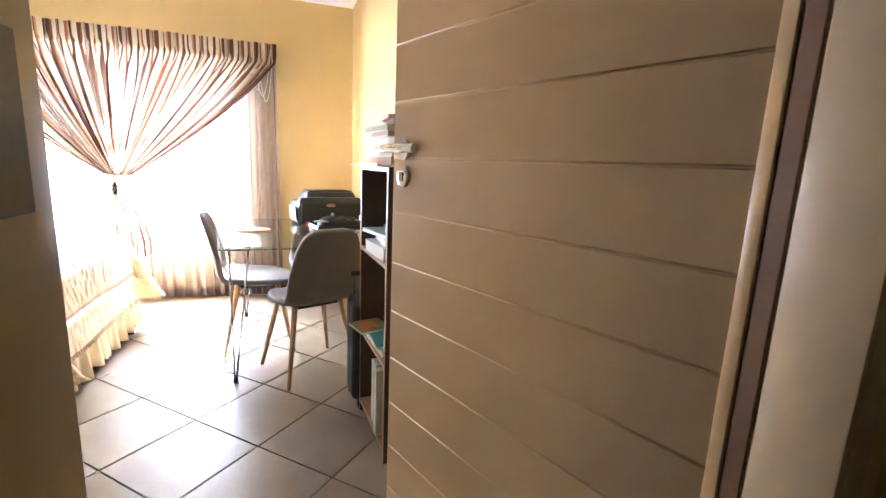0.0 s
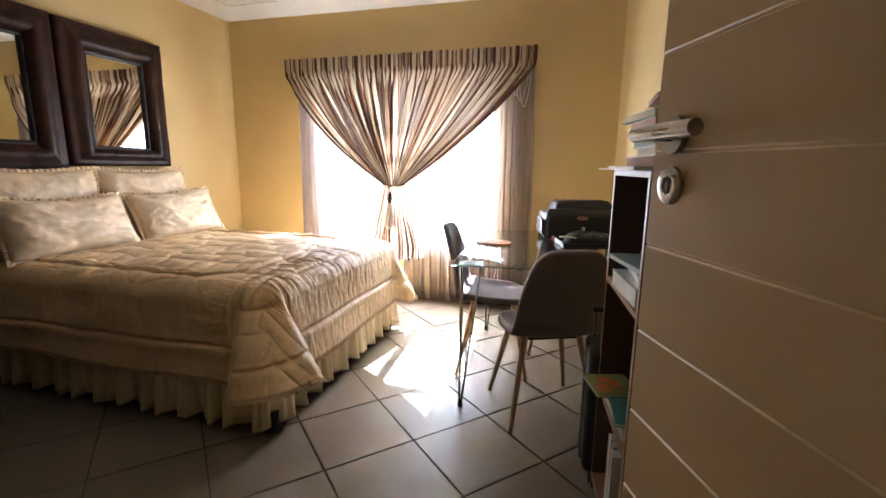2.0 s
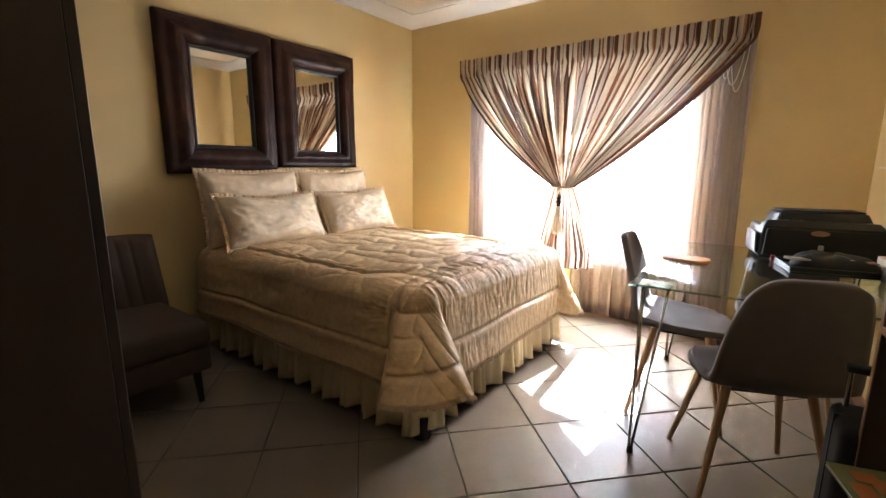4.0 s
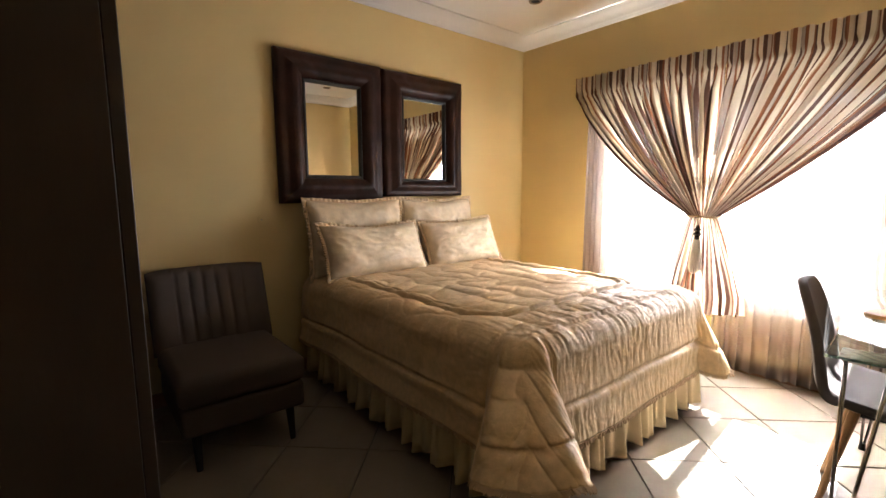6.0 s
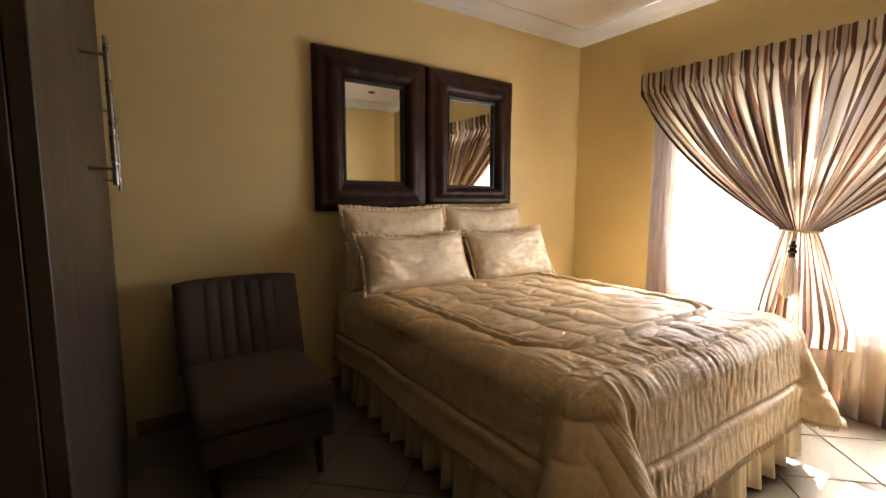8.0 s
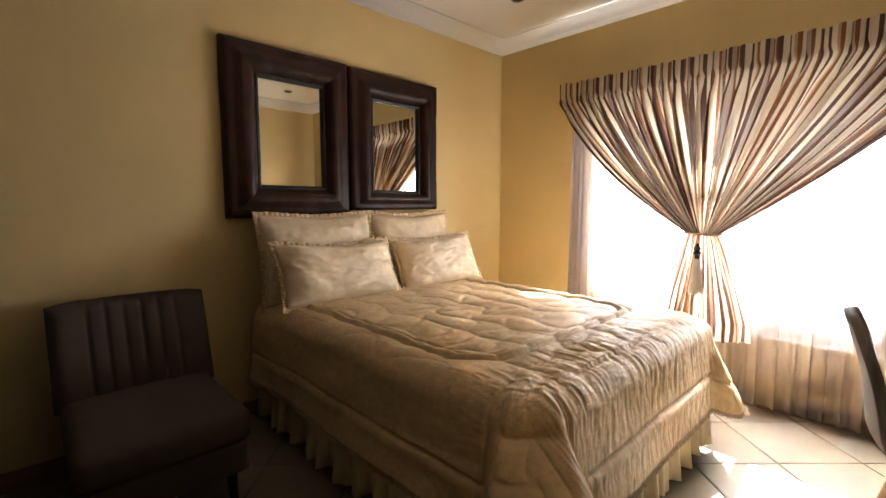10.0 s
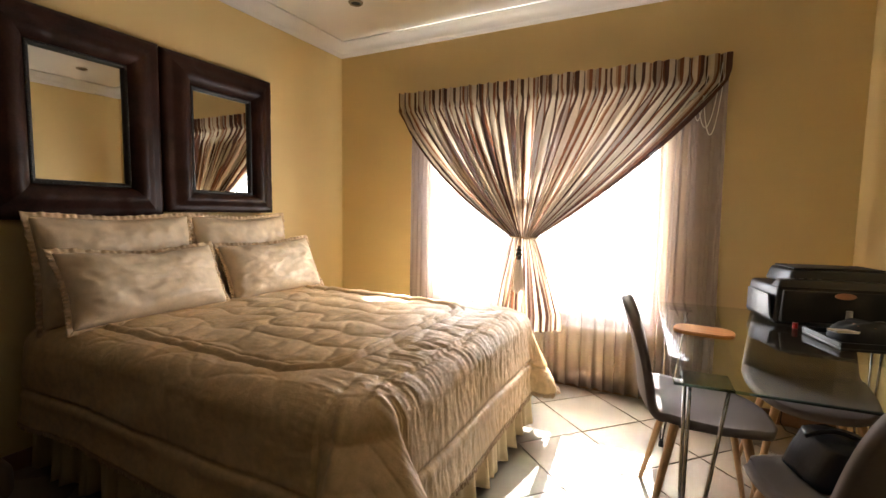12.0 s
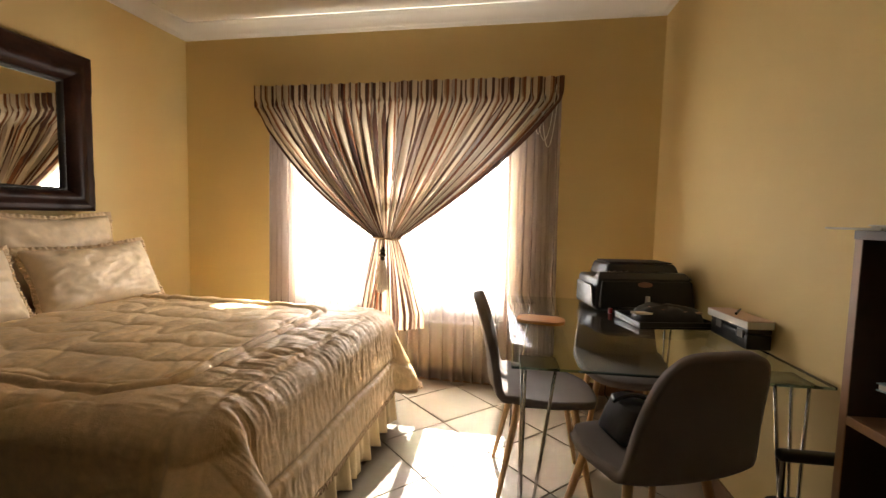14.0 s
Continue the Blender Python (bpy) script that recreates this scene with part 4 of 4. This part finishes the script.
part("body", tapered(-0.235, 0.235, -0.15, 0.155, 0.0, 0.150, 0.012, 0.02, 0.016), BLACKP, pr)
part("control_panel", tapered(-0.225, 0.225, -0.135, -0.06, 0.146, 0.176, 0.02, 0.035, 0.006), BLACKP, pr)
part("scanner_lid", tapered(-0.172, 0.200, -0.085, 0.150, 0.151, 0.214, 0.022, 0.03, 0.014), BLACKP, pr)
part("lid_plate", boxm(-0.14, 0.168, -0.045, 0.135, 0.215, 0.221, 0.003), BLACKM, pr)
part("front_cover", tapered(-0.222, 0.222, -0.172, -0.140, 0.015, 0.140, 0.01, 0.018, 0.006), BLACKM, pr)
part("output_tray", boxm(-0.14, 0.14, -0.24, -0.174, 0.012, 0.022, 0.003), BLACKP, pr)
sp = part("side_panel", tapered(-0.243, -0.236, -0.13, 0.12, 0.018, 0.115, 0.002, 0.03, 0.002), BLACKP, pr)
part("side_strip", tube(bmesh.new(), [(-0.2445, -0.125, 0.03), (-0.2435, -0.10, 0.112), (-0.2435, 0.0, 0.114)], 0.003, 8), GREYP, sp, "silver edge strip")
bm = bmesh.new()
disc(bm, (0, 0, 0), 0.034, 0.003, 'y', 28)
bmesh.ops.scale(bm, vec=(1, 1, 0.36), verts=bm.verts)
bmesh.ops.translate(bm, vec=(-0.02, -0.174, 0.128), verts=bm.verts)
part("badge", bm, flat("badge_copper", (0.42, 0.20, 0.13), 0.4), pr, "copper toned oval badge")
for k in range(4):
    part("button", disc(bmesh.new(), (-0.16 + 0.03 * k, -0.085, 0.178), 0.008, 0.004, 'z', 14), GREYP, pr)

pr.matrix_basis = pr.matrix_basis @ Matrix.Diagonal((1.10, 1.0, 1.08, 1.0))

ty = thing("desk_tray", "black desk tray heaped with pens and small papers", "tray", pose(3.33, -1.055, TT, 0, 0, 14))
bm = boxm(-0.17, 0.17, -0.12, 0.12, 0.0, 0.010, 0.003)
for x0, x1, y0, y1 in ((-0.17, -0.162, -0.112, 0.112), (0.162, 0.17, -0.112, 0.112), (-0.17, 0.17, -0.12, -0.112), (-0.17, 0.17, 0.112, 0.12)):
    box(bm, x0, x1, y0, y1, 0.010, 0.030, 0.002, 1)
part("tray", bm, BLACKP, ty)
for k, (x, y, z, r, c, w, l) in enumerate(((-0.11, -0.05, 0.056, 20, (0.62, 0.56, 0.46), 0.04, 0.14), (0.00, -0.03, 0.066, -12, (0.34, 0.14, 0.08), 0.05, 0.15), (0.07, 0.02, 0.070, 35, (0.22, 0.10, 0.07), 0.05, 0.11), (0.09, -0.05, 0.062, 8, (0.50, 0.32, 0.22), 0.04, 0.10))):
    b = tagged(part("card", boxm(-l / 2, l / 2, -w / 2, w / 2, -0.004, 0.004, 0.001, 1), flat("card_%d" % k, c), None), "small loose card lying in the black tray", "card", "cards in the tray")
    b.matrix_basis = pose(3.33, -1.055, TT, 0, 0, 14) @ pose(x, y, z, 0, 4, r)
pw = bmesh.new()


def pouch_at(u, v):
    a, b = 2 * math.pi * u, v
    r = math.cos(b * math.pi / 2) ** 0.45
    return (0.155 * r * math.cos(a), 0.105 * r * math.sin(a), 0.012 + 0.068 * math.sin(b * math.pi / 2) + 0.012 * noise.noise(Vector((math.cos(a) * 2.5, math.sin(a) * 2.5, b * 2))))


grid(pw, 36, 8, pouch_at)
bmesh.ops.remove_doubles(pw, verts=pw.verts, dist=1e-4)
po = tagged(part("pencil_pouch", pw, BLACKM, None, "", "all"), "slumped black fabric pouch lying in the tray", "pouch")
po.matrix_basis = pose(3.345, -1.05, TT, 0, 0, 10)
gl = tagged(part("glue_stick", tube(disc(bmesh.new(), (0, 0, 0.03), 0.012, 0.06, 'z', 18), [(0, 0, 0.06), (0, 0, 0.085)], 0.011, 16), WHITEP, None), "small white capped bottle beside the tray", "bottle")
gl.matrix_basis = pose(3.31, -0.86, TT)
rc = tagged(part("red_cap", disc(bmesh.new(), (0, 0, 0.012), 0.010, 0.024, 'z', 16), flat("red_plastic", (0.45, 0.02, 0.02), 0.3), None), "small red plastic cap at the tray's edge", "cap")
rc.matrix_basis = pose(3.13, -0.90, TT)

bx = thing("document_box", "flat black box file with metal catches", "box", pose(3.545, -1.30, TT, 0, 0, 4))
part("box", boxm(-0.045, 0.040, -0.12, 0.15, 0.0, 0.055, 0.004), BLACKP, bx)
part("lid", boxm(-0.045, 0.040, -0.12, 0.15, 0.056, 0.076, 0.004), BLACKP, bx)
for y in (-0.08, 0.08):
    part("catch", boxm(-0.050, -0.0455, y - 0.02, y + 0.02, 0.038, 0.068, 0.001, 1), GREYP, bx)
nb = thing("notepad", "thick white writing pad with a pink cover sheet", "notepad", pose(3.552, -1.305, TT + 0.0765, 0, 0, 9))
part("page_block", boxm(-0.065, 0.032, -0.115, 0.14, 0.0, 0.026, 0.001, 1), PAPER, nb)
part("cover", boxm(-0.066, 0.033, -0.116, 0.141, 0.0265, 0.0295, 0.001, 1), flat("pink_card", (0.60, 0.43, 0.36)), nb, "pale pink card cover")
pen = tagged(part("pen", tube(bmesh.new(), [(-0.06, 0, 0), (0.06, 0, 0)], 0.005, 12, 0.003), BLACKP, None), "black ballpoint pen lying on the pad", "pen")
pen.matrix_basis = pose(3.545, -1.26, TT + 0.0765 + 0.0345, 0, 0, 60)

# ---- bookcase ----
BKM = pose(3.388, -2.632, 0, 0, 0, 5)
bk_ = thing("bookcase", "narrow dark wood bookcase with open shelves of papers", "bookcase", BKM)
BD, BW, BH = 0.245, 0.462, 1.20
part("side_panel", boxm(0.002, BD, 0.0, 0.018, 0, BH, 0.001, 1), SHELFW, bk_)
part("side_panel", boxm(0.002, BD, BW - 0.018, BW, 0, BH, 0.001, 1), SHELFW, bk_)
for y in (0.0, BW - 0.018):
    part("edge_band", boxm(0.0, 0.002, y, y + 0.018, 0, BH), SHELFE, bk_, "lighter wood edging", False)
part("top", boxm(0.0, BD, -0.004, BW + 0.004, BH, BH + 0.018, 0.001, 1), SHELFW, bk_)
part("back", boxm(BD - 0.006, BD, 0.018, BW - 0.018, 0.02, BH), SHELFW, bk_, smooth=False)
for z in (0.05, 0.42, 0.83):
    part("shelf", boxm(0.0, BD - 0.007, 0.018, BW - 0.018, z, z + 0.018, 0.001, 1), SHELFE, bk_)


def book(w, l, t, color, at, label="", fore=PAPER):
    r = thing("book", label, "book", at, "books and papers on the bookcase")
    c = flat("book_cover", color, 0.45)
    part("page_block", boxm(0.003, w - 0.003, 0.002, l - 0.002, 0.002, t - 0.002), fore, r, smooth=False)
    bm = boxm(0, w, 0, l, 0, 0.002)
    box(bm, 0, w, 0, l, t - 0.002, t)
    box(bm, w - 0.002, w, 0, l, 0.002, t - 0.002)
    part("cover", bm, c, r, smooth=False)
    return r


EDGES = [flat("page_edge", c, 0.8) for c in ((0.55, 0.50, 0.40), (0.46, 0.30, 0.22), (0.58, 0.50, 0.36), (0.34, 0.36, 0.22))]
z = BH + 0.019
rb = random.Random(11)
for k, (t, c, w, l) in enumerate(((0.010, (0.62, 0.60, 0.55), 0.21, 0.29), (0.030, (0.50, 0.30, 0.22), 0.17, 0.24), (0.026, (0.60, 0.55, 0.45), 0.16, 0.22), (0.022, (0.22, 0.30, 0.24), 0.17, 0.22), (0.028, (0.66, 0.62, 0.52), 0.16, 0.22), (0.024, (0.55, 0.56, 0.44), 0.17, 0.23), (0.020, (0.35, 0.45, 0.40), 0.17, 0.25), (0.024, (0.55, 0.13, 0.10), 0.15, 0.22), (0.014, (0.60, 0.28, 0.24), 0.16, 0.21))):
    lab = ["thin white papers lying under the stacked books", "brown paperback lying in the stack", "cream paperback lying in the stack", "dark green paperback lying in the stack", "cream thick paperback lying in the stack", "pale olive paperback lying in the stack", "grey green paperback lying in the stack", "red paperback lying near the stack's top", "salmon pink booklet on top of the stack"][k]
    if k == 0:
        book(w, l, t, c, BKM @ pose(-0.02, 0.10, z, 0, 0, 3), lab)
    else:
        book(w, l, t, c, BKM @ pose(0.045 + rb.uniform(-0.015, 0.02), 0.13 + rb.uniform(-0.02, 0.02), z, 0, 0, rb.uniform(-9, 9)), lab, EDGES[k % len(EDGES)])
    z += t + 0.0006
tp = tagged(part("loose_paper", boxm(0, 0.2, -0.06, 0.05, 0.0, 0.004), PAPER, None, smooth=False), "loose white papers on top of the bookcase", "paper")
tp.matrix_basis = BKM @ pose(-0.045, 0.42, BH + 0.019, 0, 0, 8)
# middle shelf
z = 0.849
for k, (t, c, lab) in enumerate(((0.05, (0.70, 0.68, 0.63), "thick white paper ream on the shelf"), (0.03, (0.55, 0.58, 0.60), "grey blue folder lying on the paper ream"), (0.014, (0.40, 0.52, 0.55), "pale blue folder slipping off the pile"), (0.012, (0.66, 0.67, 0.66), "white booklet on top of the pile"))):
    book(0.19, 0.26, t, c, BKM @ pose(0.006 + 0.01 * k, 0.07 + 0.02 * k, z, 0, 0, (3, -6, 9, -12)[k]), lab)
    z += t + 0.0006
# lower shelf
z = 0.439
for k, (t, c, lab) in enumerate(((0.025, (0.60, 0.58, 0.52), "white exercise book on the lower shelf"), (0.012, (0.10, 0.30, 0.30), "teal picture book on the lower shelf"), (0.010, (0.26, 0.28, 0.10), "yellow green picture book sticking out of the shelf"))):
    book((0.21, 0.19, 0.15)[k], (0.26, 0.24, 0.15)[k], t, c, BKM @ pose((0.01, -0.005, -0.035)[k], (0.08, 0.11, 0.255)[k], z, 0, 0, (2, -5, 12)[k]), lab)
    z += t + 0.0006
pc = tagged(part("cover_picture", box(box(boxm(0.0, 0.04, 0.0, 0.06, 0, 0.0015), 0.05, 0.09, 0.03, 0.09, 0, 0.0015), 0.02, 0.07, 0.07, 0.11, 0.0, 0.0018), flat("cover_orange", (0.60, 0.20, 0.05)), None, smooth=False), "orange shapes printed on the picture book", "print")
pc.matrix_basis = BKM @ pose(-0.022, 0.272, z, 0, 0, 12)
# bottom
for k, (y, c, lab) in enumerate(((0.10, (0.70, 0.68, 0.62), "white tall folder standing at the bottom"), (0.15, (0.10, 0.35, 0.42), "blue tall folder standing at the bottom"), (0.19, (0.62, 0.60, 0.55), "cream tall folder standing at the bottom"))):
    book(0.24, 0.30, 0.038, c, BKM @ pose(0.005 - 0.012 * (k == 0), y + 0.04, 0.069, 90, 0, 0), lab)

# ---- suitcase ----
sc = thing("suitcase", "black upright cabin suitcase with its handle raised", "suitcase", pose(3.492, -2.075, 0, 0, 0, 3))
part("shell", boxm(-0.185, 0.17, -0.10, 0.10, 0.045, 0.56, 0.03, 4), BLACKM, sc)
part("zip", boxm(-0.188, 0.173, -0.004, 0.004, 0.05, 0.557, 0.002, 1), BLACKP, sc)
for x in (-0.145, 0.13):
    for y in (-0.075, 0.075):
        part("wheel", disc(bmesh.new(), (x, y, 0.024), 0.024, 0.022, 'x', 20), BLACKP, sc)
for x in (-0.155, -0.015):
    part("handle_tube", tube(bmesh.new(), [(x, 0.06, 0.555), (x, 0.06, 0.665)], 0.007, 12), CHROME, sc)
part("handle_grip", boxm(-0.17, 0.0, 0.045, 0.075, 0.660, 0.687, 0.010, 3), BLACKP, sc)
part("carry_handle", tube(bmesh.new(), [(-0.08 + 0.16 * k / 10, -0.02, 0.56 + 0.025 * math.sin(math.pi * k / 10)) for k in range(11)], 0.008, 8), BLACKM, sc)

# ---- round cover on the wall ----
cv = thing("cover_plate", "small round painted cover on the yellow wall", "cover plate", pose(0.0, -2.508, 1.06))
part("plate", disc(disc(bmesh.new(), (0.0015, 0, 0), 0.024, 0.004, 'x', 28, 0.022), (0.0040, 0, 0), 0.012, 0.002, 'x', 20), WALL, cv)
part("screw", disc(bmesh.new(), (0.0055, 0, 0), 0.004, 0.002, 'x', 12), STEEL, cv)

# ---- downlights ----
for x, y in ((0.638, -0.618), (2.945, -0.65)):
    dl = thing("downlight", "unlit recessed ceiling downlight with a bronze rim", "downlight", pose(x, y, ZC), "ceiling downlights")
    bm = bmesh.new()
    prof = [(0.034, 0.0), (0.034, -0.010), (0.044, -0.011), (0.050, -0.006), (0.051, 0.0)]
    for k in range(32):
        a, b = 2 * math.pi * k / 32, 2 * math.pi * (k + 1) / 32
        for (r0, z0), (r1, z1) in zip(prof, prof[1:]):
            bm.faces.new([bm.verts.new((r * math.cos(t), r * math.sin(t), zz)) for r, zz, t in ((r0, z0, a), (r1, z1, a), (r1, z1, b), (r0, z0, b))])
    bmesh.ops.remove_doubles(bm, verts=bm.verts, dist=1e-5)
    part("rim", bm, BRASS, dl, "", "all")
    part("lamp", disc(bmesh.new(), (0, 0, -0.003), 0.033, 0.004, 'z', 28), BLACKM, dl, "dark unlit lamp face")

# ---- printer lead ----
tagged(part("power_cable", tube(bmesh.new(), [(3.33, -0.36, TT + 0.02), (3.34, -0.30, TT - 0.02), (3.33, -0.12, 0.60), (3.31, -0.035, 0.40), (3.29, -0.03, 0.20), (3.28, -0.045, 0.03), (3.30, -0.10, 0.008), (3.36, -0.14, 0.006)], 0.0032, 8), BLACKM, None), "thin black power cable hanging behind the table", "cable")

# ---- floor tiles ----
TS, TA = 0.4085, radians(46.5)
TU, TV, TO = Vector((math.cos(TA), math.sin(TA))), Vector((-math.sin(TA), math.cos(TA))), Vector((2.59, -2.097))
GAP, RIM = 0.0028, 0.0022
AREA = (0.0, XE + 0.10, -4.4, 0.0)


def clipped(poly, area):
    for axis, lim, sign in ((0, area[0], 1), (0, area[1], -1), (1, area[2], 1), (1, area[3], -1)):
        res = []
        for i, p in enumerate(poly):
            q = poly[i - 1]
            a, b = (q[axis] - lim) * sign, (p[axis] - lim) * sign
            if (a < 0) != (b < 0):
                k = a / (a - b)
                res.append(q + (p - q) * k)
            if b >= 0:
                res.append(p)
        poly = res
        if not poly:
            return []
    return poly


def tile_mesh(poly):
    c = sum(poly, Vector((0, 0))) / len(poly)
    n = len(poly)
    top = [(p + (c - p).normalized() * RIM) for p in poly]
    vs = [(p.x, p.y, -0.008) for p in poly] + [(p.x, p.y, -0.0015) for p in poly] + [(p.x, p.y, 0.0) for p in top]
    fs = [tuple(range(2 * n, 3 * n))]
    for r in (0, n):
        fs += [(r + i, r + (i + 1) % n, r + n + (i + 1) % n, r + n + i) for i in range(n)]
    me = bpy.data.meshes.new("tile")
    me.from_pydata(vs, [], fs)
    me.materials.append(TILE)
    return me


floor = bpy.data.objects["floor"]
h = TS / 2 - GAP
corners = [TU * a * h + TV * b * h for a, b in ((-1, -1), (1, -1), (1, 1), (-1, 1))]
whole = tile_mesh(corners)
for i in range(-16, 17):
    for j in range(-16, 17):
        c = TO + TU * TS * (i + 0.5) + TV * TS * (j + 0.5)
        poly = [c + k for k in corners]
        cut = clipped(poly, AREA)
        if len(cut) < 3:
            continue
        full = all(AREA[0] <= p.x <= AREA[1] and AREA[2] <= p.y <= AREA[3] for p in poly)
        if not full:
            area = abs(sum(cut[k - 1].cross(cut[k]) for k in range(len(cut)))) / 2
            if area < 0.0006:
                continue
        ob = new("tile", whole if full else tile_mesh([p - c for p in cut]))
        ob.parent = floor
        ob.location = (c.x, c.y, random.uniform(-0.0006, 0.0))
